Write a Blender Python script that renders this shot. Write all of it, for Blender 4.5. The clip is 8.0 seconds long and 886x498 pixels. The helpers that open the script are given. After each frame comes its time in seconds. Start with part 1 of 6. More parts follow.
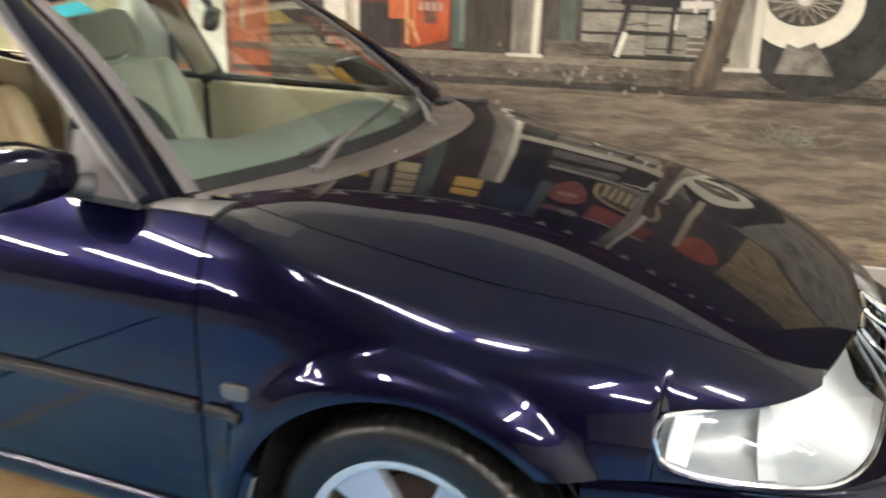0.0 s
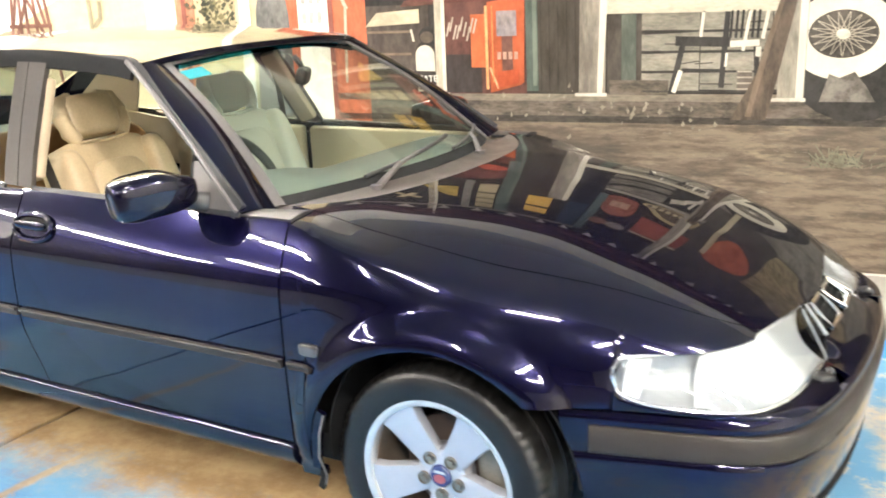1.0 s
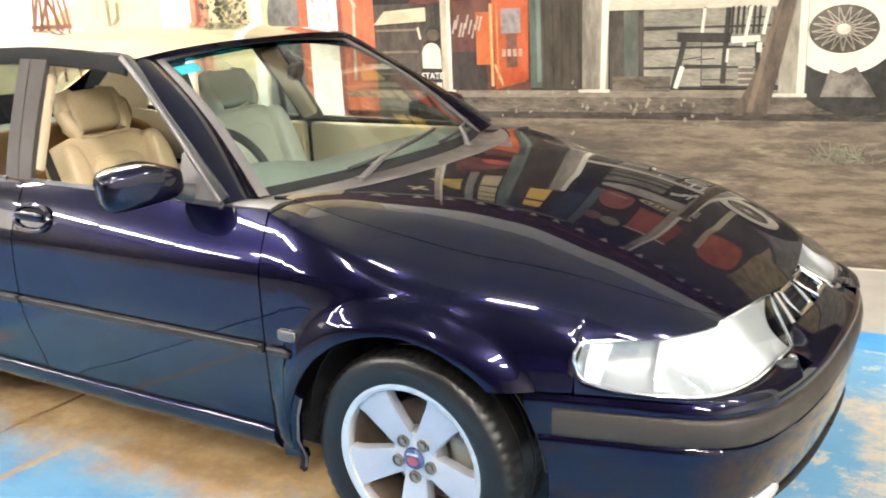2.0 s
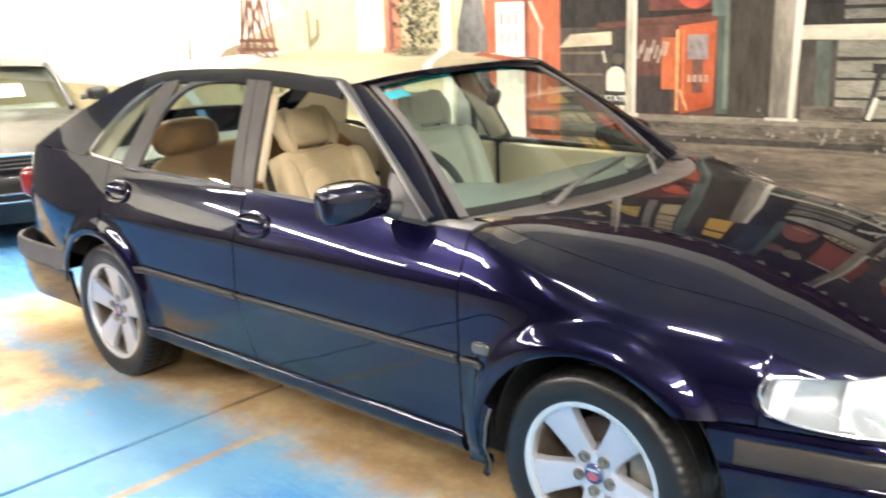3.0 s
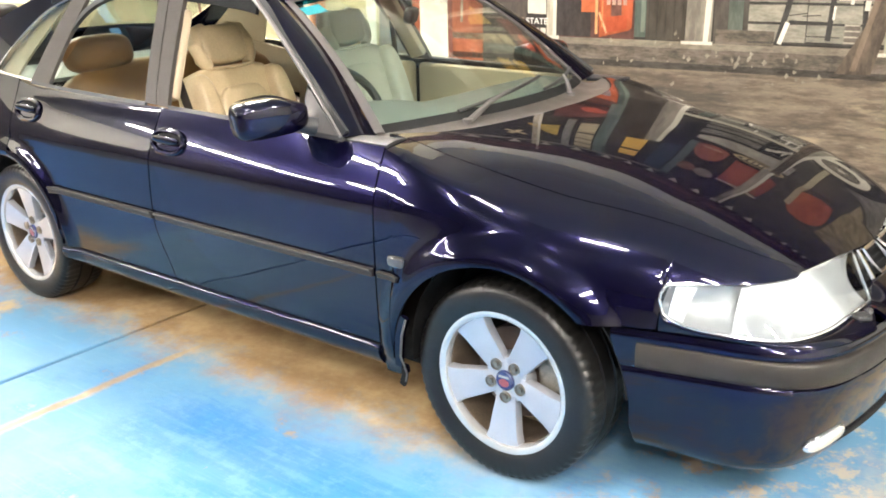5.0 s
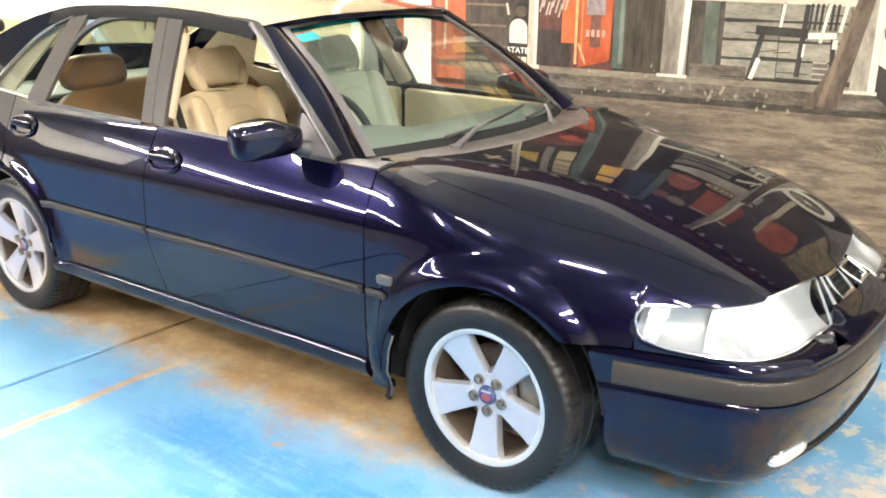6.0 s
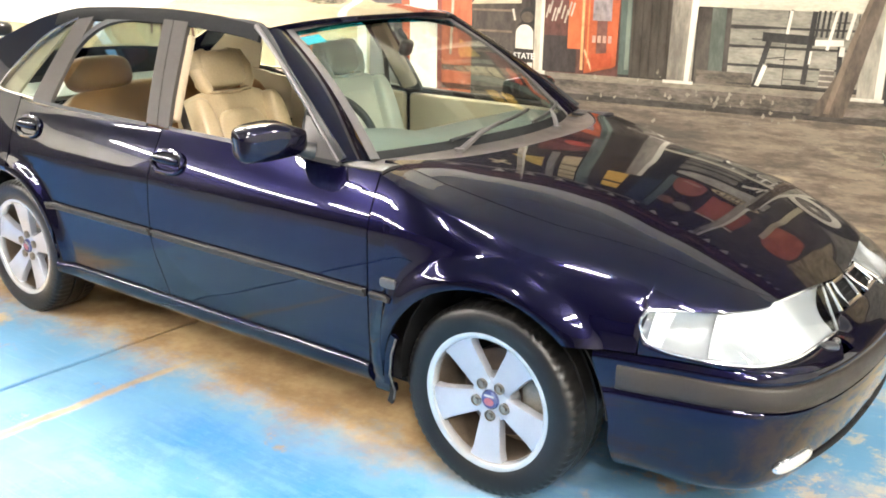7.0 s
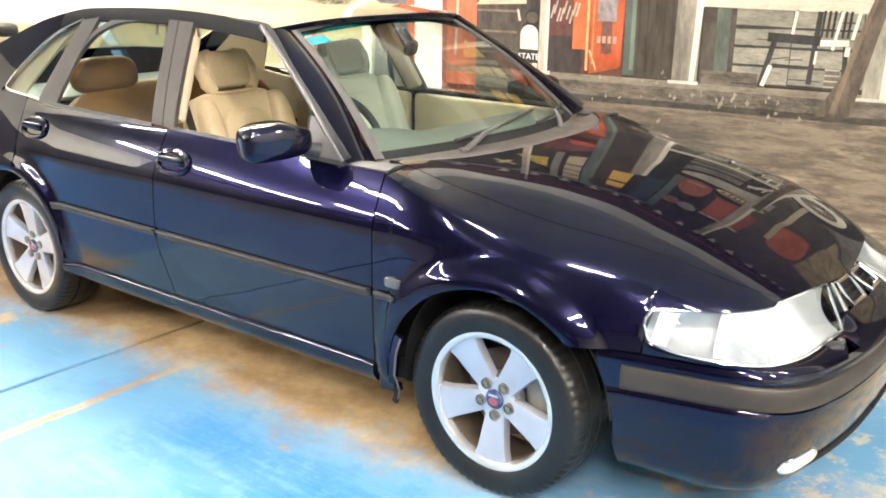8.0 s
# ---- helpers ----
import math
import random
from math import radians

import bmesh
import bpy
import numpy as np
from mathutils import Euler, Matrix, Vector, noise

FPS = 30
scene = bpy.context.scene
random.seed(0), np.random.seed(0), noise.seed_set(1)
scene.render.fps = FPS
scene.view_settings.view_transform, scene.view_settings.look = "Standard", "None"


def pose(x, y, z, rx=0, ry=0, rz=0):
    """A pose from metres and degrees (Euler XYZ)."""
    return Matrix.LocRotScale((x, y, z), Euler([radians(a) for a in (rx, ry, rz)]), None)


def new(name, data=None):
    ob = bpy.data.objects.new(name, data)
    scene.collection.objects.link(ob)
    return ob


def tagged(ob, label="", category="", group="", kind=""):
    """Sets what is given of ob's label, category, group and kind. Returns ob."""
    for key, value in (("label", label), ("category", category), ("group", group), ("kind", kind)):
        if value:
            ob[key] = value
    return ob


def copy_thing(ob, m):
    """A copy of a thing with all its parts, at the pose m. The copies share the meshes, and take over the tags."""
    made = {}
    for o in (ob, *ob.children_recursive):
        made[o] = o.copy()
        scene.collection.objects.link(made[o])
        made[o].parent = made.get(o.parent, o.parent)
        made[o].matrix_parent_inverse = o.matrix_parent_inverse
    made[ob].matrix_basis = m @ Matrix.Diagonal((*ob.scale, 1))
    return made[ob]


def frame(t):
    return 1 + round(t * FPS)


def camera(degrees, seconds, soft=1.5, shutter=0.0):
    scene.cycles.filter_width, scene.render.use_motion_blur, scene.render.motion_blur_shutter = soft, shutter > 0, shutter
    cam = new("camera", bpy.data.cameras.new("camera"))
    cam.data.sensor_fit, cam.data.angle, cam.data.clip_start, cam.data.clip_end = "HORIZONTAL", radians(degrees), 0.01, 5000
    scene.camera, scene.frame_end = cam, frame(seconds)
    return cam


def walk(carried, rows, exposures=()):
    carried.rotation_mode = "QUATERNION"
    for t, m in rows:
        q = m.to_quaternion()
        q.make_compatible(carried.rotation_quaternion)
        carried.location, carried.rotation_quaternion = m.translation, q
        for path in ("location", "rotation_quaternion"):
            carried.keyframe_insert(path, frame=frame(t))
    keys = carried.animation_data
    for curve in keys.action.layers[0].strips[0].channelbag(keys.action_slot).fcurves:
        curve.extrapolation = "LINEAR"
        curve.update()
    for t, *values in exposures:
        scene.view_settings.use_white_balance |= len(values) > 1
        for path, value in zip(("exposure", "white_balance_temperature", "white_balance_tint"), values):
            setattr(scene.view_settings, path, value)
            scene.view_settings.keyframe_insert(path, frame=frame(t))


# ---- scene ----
cam = camera(49.52, 8.0, soft=1.8, shutter=0.5)

# seconds, eye, heading, tilt, lean
PATH = [
    (0, (0.691, -2.293, 1.510), 22.79, -18.31, 0.69),
    (0.3, (0.836, -2.503, 1.551), 27.74, -17.30, -0.38),
    (0.6, (0.987, -2.668, 1.578), 29.51, -16.43, -1.31),
    (0.9, (1.128, -2.734, 1.596), 30.31, -15.93, -2.02),
    (1, (1.201, -2.734, 1.560), 30.95, -15.41, -2.65),
    (1.2, (1.322, -2.734, 1.569), 31.47, -15.70, -3.15),
    (2.3, (1.377, -2.713, 1.533), 34.83, -15.03, -2.66),
    (2.5, (1.378, -2.795, 1.597), 36.85, -15.20, -2.34),
    (3, (1.390, -2.903, 1.629), 42.63, -14.34, -2.29),
    (3.1, (1.402, -2.886, 1.621), 43.45, -14.14, -2.31),
    (3.5, (1.402, -2.878, 1.612), 42.84, -14.87, -2.22),
    (4, (1.410, -2.820, 1.573), 40.87, -18.19, -2.35),
    (4.5, (1.430, -2.843, 1.577), 39.55, -18.88, -2.06),
    (6, (1.508, -3.057, 1.637), 36.65, -17.38, 0.33),
    (6.5, (1.504, -3.055, 1.633), 36.74, -17.17, 0.64),
    (7, (1.505, -3.047, 1.621), 36.96, -16.95, 0.67),
    (7.5, (1.504, -3.045, 1.616), 37.12, -16.89, 0.63),
    (8, (1.509, -3.049, 1.618), 37.28, -16.89, 0.59),
]


def aimed(eye, heading, tilt, lean):
    return pose(*eye, 90 + tilt, 0, heading) @ pose(0, 0, 0, 0, 0, lean)


walk(cam, [(t, aimed(eye, h, p, r)) for t, eye, h, p, r in PATH], exposures=[(0, 1.55), (0.5, 2.0), (1.0, 2.26), (3.0, 2.02), (4.5, 2.18), (8.0, 2.26)])
# ---- path ends ----

# ---- world and lights ----
world = bpy.data.worlds.new("world")
scene.world = world
world.use_nodes = True
world.node_tree.nodes["Background"].inputs[0].default_value = (0.75, 0.82, 0.9, 1)
world.node_tree.nodes["Background"].inputs[1].default_value = 0.25

TUBE_POWER = 106.0


# ---- materials ----
def node(nt, kind, **inputs):
    n = nt.nodes.new(kind)
    for k, v in inputs.items():
        n.inputs[k.replace("_", " ")].default_value = v
    return n


def mat(name, color, rough=0.5, metal=0.0, coat=0.0, vary=0.12, scale=8.0, bump=0.0, bump_scale=60.0, coat_rough=0.03, spec=0.5):
    """A surface with broad tone variation, fine grain in its gloss, and relief."""
    m = bpy.data.materials.new(name)
    m.use_nodes = True
    nt = m.node_tree
    p = nt.nodes["Principled BSDF"]
    p.inputs["Roughness"].default_value = rough
    p.inputs["Metallic"].default_value = metal
    p.inputs["Coat Weight"].default_value = coat
    p.inputs["Coat Roughness"].default_value = coat_rough
    p.inputs["Specular IOR Level"].default_value = spec
    tc = nt.nodes.new("ShaderNodeTexCoord")
    a = node(nt, "ShaderNodeTexNoise", Scale=scale, Detail=4.0)
    b = node(nt, "ShaderNodeTexNoise", Scale=scale * 14, Detail=3.0)
    nt.links.new(tc.outputs["Object"], a.inputs["Vector"])
    nt.links.new(tc.outputs["Object"], b.inputs["Vector"])
    mix = nt.nodes.new("ShaderNodeMath")
    mix.operation = "ADD"
    nt.links.new(a.outputs["Fac"], mix.inputs[0])
    nt.links.new(b.outputs["Fac"], mix.inputs[1])
    ramp = nt.nodes.new("ShaderNodeMapRange")
    ramp.inputs["From Min"].default_value, ramp.inputs["From Max"].default_value = 0.6, 1.4
    ramp.inputs["To Min"].default_value, ramp.inputs["To Max"].default_value = 1 - vary, 1 + vary
    nt.links.new(mix.outputs[0], ramp.inputs["Value"])
    col = nt.nodes.new("ShaderNodeVectorMath")
    col.operation = "SCALE"
    col.inputs[0].default_value = color
    nt.links.new(ramp.outputs[0], col.inputs["Scale"])
    nt.links.new(col.outputs[0], p.inputs["Base Color"])
    r2 = nt.nodes.new("ShaderNodeMapRange")
    r2.inputs["From Min"].default_value, r2.inputs["From Max"].default_value = 0.3, 0.7
    r2.inputs["To Min"].default_value, r2.inputs["To Max"].default_value = max(rough * 0.85, 0), min(rough * 1.15, 1)
    nt.links.new(a.outputs["Fac"], r2.inputs["Value"])
    nt.links.new(r2.outputs[0], p.inputs["Roughness"])
    if bump:
        bn = node(nt, "ShaderNodeTexNoise", Scale=bump_scale, Detail=5.0)
        nt.links.new(tc.outputs["Object"], bn.inputs["Vector"])
        bm_ = nt.nodes.new("ShaderNodeBump")
        bm_.inputs["Strength"].default_value = bump
        bm_.inputs["Distance"].default_value = 0.004
        nt.links.new(bn.outputs["Fac"], bm_.inputs["Height"])
        nt.links.new(bm_.outputs[0], p.inputs["Normal"])
    return m


def glass_mat(name, tint, rough=0.0, through=0.9):
    m = bpy.data.materials.new(name)
    m.use_nodes = True
    nt = m.node_tree
    nt.nodes.remove(nt.nodes["Principled BSDF"])
    out = nt.nodes["Material Output"]
    t = node(nt, "ShaderNodeBsdfTransparent", Color=(*tint, 1))
    g = node(nt, "ShaderNodeBsdfGlossy", Roughness=rough)
    lw = node(nt, "ShaderNodeLayerWeight", Blend=0.5)
    pw = nt.nodes.new("ShaderNodeMath")
    pw.operation = "POWER"
    pw.inputs[1].default_value = 5.0
    nt.links.new(lw.outputs["Facing"], pw.inputs[0])
    fr = nt.nodes.new("ShaderNodeMapRange")
    fr.inputs["To Min"].default_value = 0.03
    nt.links.new(pw.outputs[0], fr.inputs["Value"])
    mx = nt.nodes.new("ShaderNodeMixShader")
    nt.links.new(fr.outputs[0], mx.inputs[0])
    nt.links.new(t.outputs[0], mx.inputs[1])
    nt.links.new(g.outputs[0], mx.inputs[2])
    nt.links.new(mx.outputs[0], out.inputs[0])
    return m


def glow_mat(name, color, strength):
    m = bpy.data.materials.new(name)
    m.use_nodes = True
    p = m.node_tree.nodes["Principled BSDF"]
    p.inputs["Base Color"].default_value = (*color, 1)
    p.inputs["Emission Color"].default_value = (*color, 1)
    p.inputs["Emission Strength"].default_value = strength
    return m


class Nodes:
    """Short-hand for chains of shader nodes."""

    def __init__(self, nt):
        self.nt = nt

    def link(self, a, b):
        if isinstance(a, (int, float)):
            b.default_value = a
        else:
            self.nt.links.new(a, b)

    def math(self, op, a, b=0.0, c=0.0):
        n = self.nt.nodes.new("ShaderNodeMath")
        n.operation = op
        for i, v in enumerate((a, b, c)):
            self.link(v, n.inputs[i])
        return n.outputs[0]

    def noise(self, vec, scale, detail=4.0, rough=0.55):
        n = node(self.nt, "ShaderNodeTexNoise", Scale=scale, Detail=detail, Roughness=rough)
        self.link(vec, n.inputs["Vector"])
        return n.outputs["Fac"]

    def step(self, v, a, b):
        n = self.nt.nodes.new("ShaderNodeMapRange")
        n.interpolation_type = "SMOOTHSTEP"
        self.link(v, n.inputs["Value"])
        n.inputs["From Min"].default_value, n.inputs["From Max"].default_value = a, b
        return n.outputs[0]

    def band(self, v, lo, hi, soft):
        return self.math("MULTIPLY", self.step(v, lo - soft, lo + soft), self.math("SUBTRACT", 1.0, self.step(v, hi - soft, hi + soft)))

    def mix(self, f, a, b):
        n = self.nt.nodes.new("ShaderNodeMix")
        n.data_type = "RGBA"
        self.link(f, n.inputs["Factor"])
        for v, s in ((a, n.inputs[6]), (b, n.inputs[7])):
            if isinstance(v, tuple):
                s.default_value = (*v, 1)
            else:
                self.nt.links.new(v, s)
        return n.outputs[2]


def lit_lamp_mat():
    """A switched-on headlamp bowl: brightest round the bulb, fading over the ribbed reflector."""
    m = bpy.data.materials.new("lit_lamp")
    m.use_nodes = True
    nt = m.node_tree
    N = Nodes(nt)
    p = nt.nodes["Principled BSDF"]
    sep = nt.nodes.new("ShaderNodeSeparateXYZ")
    nt.links.new(nt.nodes.new("ShaderNodeTexCoord").outputs["Object"], sep.inputs[0])
    y = N.math("ABSOLUTE", sep.outputs[1])
    across = N.math("SUBTRACT", y, 0.490)
    high = N.math("SUBTRACT", sep.outputs[2], 0.640)
    d = N.math("SQRT", N.math("ADD", N.math("MULTIPLY", across, across), N.math("MULTIPLY", N.math("MULTIPLY", high, high), 1.6)))
    ribs = N.math("MULTIPLY_ADD", N.math("SINE", N.math("MULTIPLY", y, 420.0)), 0.12, 0.88)
    glow = N.math("SUBTRACT", 1.0, N.step(d, 0.050, 0.165))
    nt.links.new(N.math("MULTIPLY", N.math("MULTIPLY_ADD", N.math("POWER", glow, 1.6), 0.30, 0.012), ribs), p.inputs["Emission Strength"])
    p.inputs["Emission Color"].default_value = (1.0, 0.96, 0.90, 1)
    p.inputs["Base Color"].default_value = (0.44, 0.44, 0.43, 1)
    p.inputs["Metallic"].default_value, p.inputs["Roughness"].default_value = 0.45, 0.34
    return m


PAINT = mat("navy_paint", (0.0028, 0.0026, 0.0145), rough=0.20, metal=0.60, coat=1.0, vary=0.0, scale=3, coat_rough=0.008, spec=0.08)
PAINT.node_tree.nodes["Principled BSDF"].inputs["Coat IOR"].default_value = 1.42
PAINT.node_tree.nodes["Principled BSDF"].inputs["Specular Tint"].default_value = (0.02, 0.015, 0.10, 1)
TRIM_BLACK = mat("black_trim", (0.028, 0.028, 0.028), rough=0.5, vary=0.2, scale=12, bump=0.15, bump_scale=300)
TRIM_GREY = mat("grey_trim", (0.062, 0.054, 0.048), rough=0.45, vary=0.12, scale=10, bump=0.2, bump_scale=400)
TRIM_TAUPE = mat("taupe_trim", (0.023, 0.0192, 0.0162), spec=0.3, rough=0.42, vary=0.12, scale=10, bump=0.2, bump_scale=400)
SATIN_PILLAR = mat("satin_pillar", (0.058, 0.050, 0.043), spec=0.25, rough=0.5, vary=0.1, scale=6)
RUBBER = mat("tyre_rubber", (0.0080, 0.0076, 0.0072), spec=0.34, rough=0.33, vary=0.25, scale=14, bump=0.2, bump_scale=200)
ALLOY = mat("silver_alloy", (0.44, 0.45, 0.48), rough=0.34, metal=0.55, vary=0.06, scale=20, coat=0.3)
ALLOY_EDGE = mat("polished_alloy", (0.58, 0.575, 0.56), rough=0.24, metal=0.6, vary=0.05, scale=20)
BRAKE = mat("brake_iron", (0.16, 0.12, 0.10), rough=0.6, metal=0.5, vary=0.35, scale=25)
# inside of the rim, dark brown
BARREL = mat("brown_rim", (0.16, 0.12, 0.085), rough=0.45, metal=0.5, vary=0.3, scale=14)
CHROME = mat("chrome", (0.85, 0.85, 0.86), rough=0.06, metal=1.0, vary=0.03, scale=10)
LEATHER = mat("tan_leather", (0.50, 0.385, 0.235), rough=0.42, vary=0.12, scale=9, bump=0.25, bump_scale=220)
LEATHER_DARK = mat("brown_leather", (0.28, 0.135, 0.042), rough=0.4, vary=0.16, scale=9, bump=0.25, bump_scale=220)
GLINT_GREY = mat("glint_grey", (0.20, 0.185, 0.18), rough=0.40, metal=0.5, vary=0.15, scale=14)
SEAL_GREY = mat("grey_seal", (0.098, 0.090, 0.086), rough=0.5, vary=0.12, scale=10)
TRIM_TAN = mat("tan_plastic", (0.46, 0.37, 0.25), rough=0.5, vary=0.08, scale=9, bump=0.15, bump_scale=300)
DASH = mat("dash_plastic", (0.19, 0.20, 0.18), rough=0.5, vary=0.12, scale=9, bump=0.2, bump_scale=300)
LIT_LEATHER = mat("lit_grey_leather", (0.60, 0.58, 0.50), rough=0.5, vary=0.1, scale=9, bump=0.2, bump_scale=220)
INNER = mat("dark_lining", (0.018, 0.018, 0.018), rough=0.9, vary=0.2, spec=0.1)
GLASS = glass_mat("clear_glass", (0.88, 0.93, 0.90))
GLASS_SIDE = glass_mat("side_glass", (0.84, 0.88, 0.85))
LAMP_GLASS = glass_mat("lamp_glass", (0.92, 0.94, 0.95))
TEAL = glass_mat("tinted_band", (0.10, 0.50, 0.62))
STICKER = mat("cyan_sticker", (0.02, 0.55, 0.72), rough=0.4, vary=0.05)
BADGE_BLUE = mat("badge_blue", (0.03, 0.04, 0.12), rough=0.25, coat=0.8)
BADGE_RED = mat("badge_red", (0.22, 0.05, 0.06), rough=0.3)
NUT = mat("nut_steel", (0.30, 0.26, 0.21), rough=0.35, metal=0.9)
HEADLAMP = lit_lamp_mat()
LAMP_PAN = mat("frosted_reflector", (0.47, 0.47, 0.46), rough=0.42, metal=0.40, vary=0.10, scale=30, bump=0.25, bump_scale=60)
LAMP_DIFFUSER = mat("frosted_lens", (0.80, 0.80, 0.80), rough=0.3, vary=0.05)
REFLECTOR = mat("lamp_reflector", (0.85, 0.86, 0.87), rough=0.12, metal=0.9, vary=0.04)
REPEATER = mat("repeater_lens", (0.055, 0.052, 0.050), rough=0.2, coat=0.8)
TAIL_RED = mat("tail_red", (0.22, 0.012, 0.014), rough=0.15, coat=1.0)


# ---- mesh helpers ----
def pchip(xs, ys):
    xs, ys = np.asarray(xs, float), np.asarray(ys, float)
    if xs[0] > xs[-1]:
        xs, ys = xs[::-1], ys[::-1]
    h, d = np.diff(xs), np.diff(ys) / np.diff(xs)
    m = np.zeros_like(ys)
    m[0], m[-1] = d[0], d[-1]
    for i in range(1, len(xs) - 1):
        if d[i - 1] * d[i] > 0:
            w1, w2 = 2 * h[i] + h[i - 1], h[i] + 2 * h[i - 1]
            m[i] = (w1 + w2) / (w1 / d[i - 1] + w2 / d[i])

    def f(x):
        i = min(max(int(np.searchsorted(xs, x)) - 1, 0), len(h) - 1)
        t = min(max((x - xs[i]) / h[i], 0.0), 1.0)
        return float((1 + 2 * t) * (1 - t) ** 2 * ys[i] + t * (1 - t) ** 2 * h[i] * m[i] + t * t * (3 - 2 * t) * ys[i + 1] + t * t * (t - 1) * h[i] * m[i + 1])
    return f


def smooth(a, b, x):
    t = min(max((x - a) / (b - a), 0.0), 1.0)
    return t * t * (3 - 2 * t)


def lin(a, b, n):
    return [a + (b - a) * i / (n - 1) for i in range(n)]


def part(name, bm, material, parent=None, label="", smooth_shade=True, recalc=True, mirror=False):
    """Links a bmesh as ONE mesh object, under a thing or under a part."""
    if mirror:
        for v in bm.verts:
            v.co.y = -v.co.y
    if recalc:
        bmesh.ops.recalc_face_normals(bm, faces=bm.faces)
    me = bpy.data.meshes.new(name)
    for f in bm.faces:
        f.smooth = smooth_shade
    if smooth_shade:
        for e in bm.edges:
            if len(e.link_faces) == 2 and e.calc_face_angle(0) > 0.7:
                e.smooth = False
    bm.to_mesh(me)
    bm.free()
    ob = new(name, me)
    for m in material if isinstance(material, (list, tuple)) else [material]:
        me.materials.append(m)
    if parent is not None:
        ob.parent = parent
    if label:
        tagged(ob, label)
    return ob


def thing(name, label, category, at=(0, 0, 0), group="", kind=""):
    ob = new(name)
    ob.location = at
    return tagged(ob, label, category, group, kind)


def shell(rows, t, bm=None):
    """A closed sheet of thickness t under a grid of points (rows of equal length)."""
    bm = bm or bmesh.new()
    g = np.array([[tuple(p) for p in r] for r in rows], float)
    du, dv = np.gradient(g, axis=0), np.gradient(g, axis=1)
    n = np.cross(du, dv)
    n /= np.maximum(np.linalg.norm(n, axis=2, keepdims=True), 1e-9)
    c = g.reshape(-1, 3).mean(0) if INWARD is None else np.array(INWARD)
    s = np.sign(((c - g) * n).sum(2).mean()) or 1
    o = g + n * s * t
    a = [[bm.verts.new(p) for p in r] for r in g]
    b = [[bm.verts.new(p) for p in r] for r in o]
    R, C = g.shape[:2]
    for i in range(R - 1):
        for j in range(C - 1):
            bm.faces.new((a[i][j], a[i + 1][j], a[i + 1][j + 1], a[i][j + 1]))
            bm.faces.new((b[i][j], b[i][j + 1], b[i + 1][j + 1], b[i + 1][j]))
    for i in range(R - 1):
        bm.faces.new((a[i][0], b[i][0], b[i + 1][0], a[i + 1][0]))
        bm.faces.new((a[i][-1], a[i + 1][-1], b[i + 1][-1], b[i][-1]))
    for j in range(C - 1):
        bm.faces.new((a[0][j], a[0][j + 1], b[0][j + 1], b[0][j]))
        bm.faces.new((a[-1][j], b[-1][j], b[-1][j + 1], a[-1][j + 1]))
    return bm


INWARD = None


def box(size, at=(0, 0, 0), bevel=0.0, seg=2, rot=None, bm=None):
    bm = bm or bmesh.new()
    b2 = bmesh.new()
    bmesh.ops.create_cube(b2, size=1)
    bmesh.ops.scale(b2, vec=size, verts=b2.verts)
    if bevel:
        bmesh.ops.bevel(b2, geom=b2.edges[:] + b2.verts[:], offset=bevel, segments=seg, profile=0.5, affect="EDGES", clamp_overlap=True)
    m = Matrix.Translation(at)
    if rot is not None:
        m = m @ pose(0, 0, 0, *rot)
    bmesh.ops.transform(b2, matrix=m, verts=b2.verts)
    merge(bm, b2)
    return bm


def merge(bm, b2):
    me = bpy.data.meshes.new("tmp")
    b2.to_mesh(me)
    b2.free()
    bm.from_mesh(me)
    bpy.data.meshes.remove(me)
    return bm


def pillow(size, at, rot=(0, 0, 0), e=3.2, n=7, bm=None, dent=None):
    """A stuffed, rounded block: a cube grid drawn in to a superellipsoid."""
    bm = bm or bmesh.new()
    b2 = bmesh.new()
    bmesh.ops.create_cube(b2, size=2)
    bmesh.ops.subdivide_edges(b2, edges=b2.edges[:], cuts=n, use_grid_fill=True)
    for v in b2.verts:
        x, y, z = v.co
        q = (abs(x) ** e + abs(y) ** e + abs(z) ** e) ** (1 / e)
        v.co = Vector((x, y, z)) / q
        if dent:
            dent(v.co)
    bmesh.ops.scale(b2, vec=[s / 2 for s in size], verts=b2.verts)
    bmesh.ops.transform(b2, matrix=Matrix.Translation(at) @ pose(0, 0, 0, *rot), verts=b2.verts)
    merge(bm, b2)
    return bm


def lathe(profile, n=64, mod=None, closed=False, bm=None):
    """Turns (radius, y) pairs about the y axis."""
    bm = bm or bmesh.new()
    rings = []
    for k in range(n):
        a = 2 * math.pi * k / n
        ring = []
        for i, (r, y) in enumerate(profile):
            rr = mod(i, k, r) if mod else r
            ring.append(bm.verts.new((rr * math.cos(a), y, rr * math.sin(a))))
        rings.append(ring)
    for k in range(n):
        p, q = rings[k], rings[(k + 1) % n]
        for i in range(len(profile) - (0 if closed else 1)):
            j = (i + 1) % len(profile)
            bm.faces.new((p[i], q[i], q[j], p[j]))
    return bm


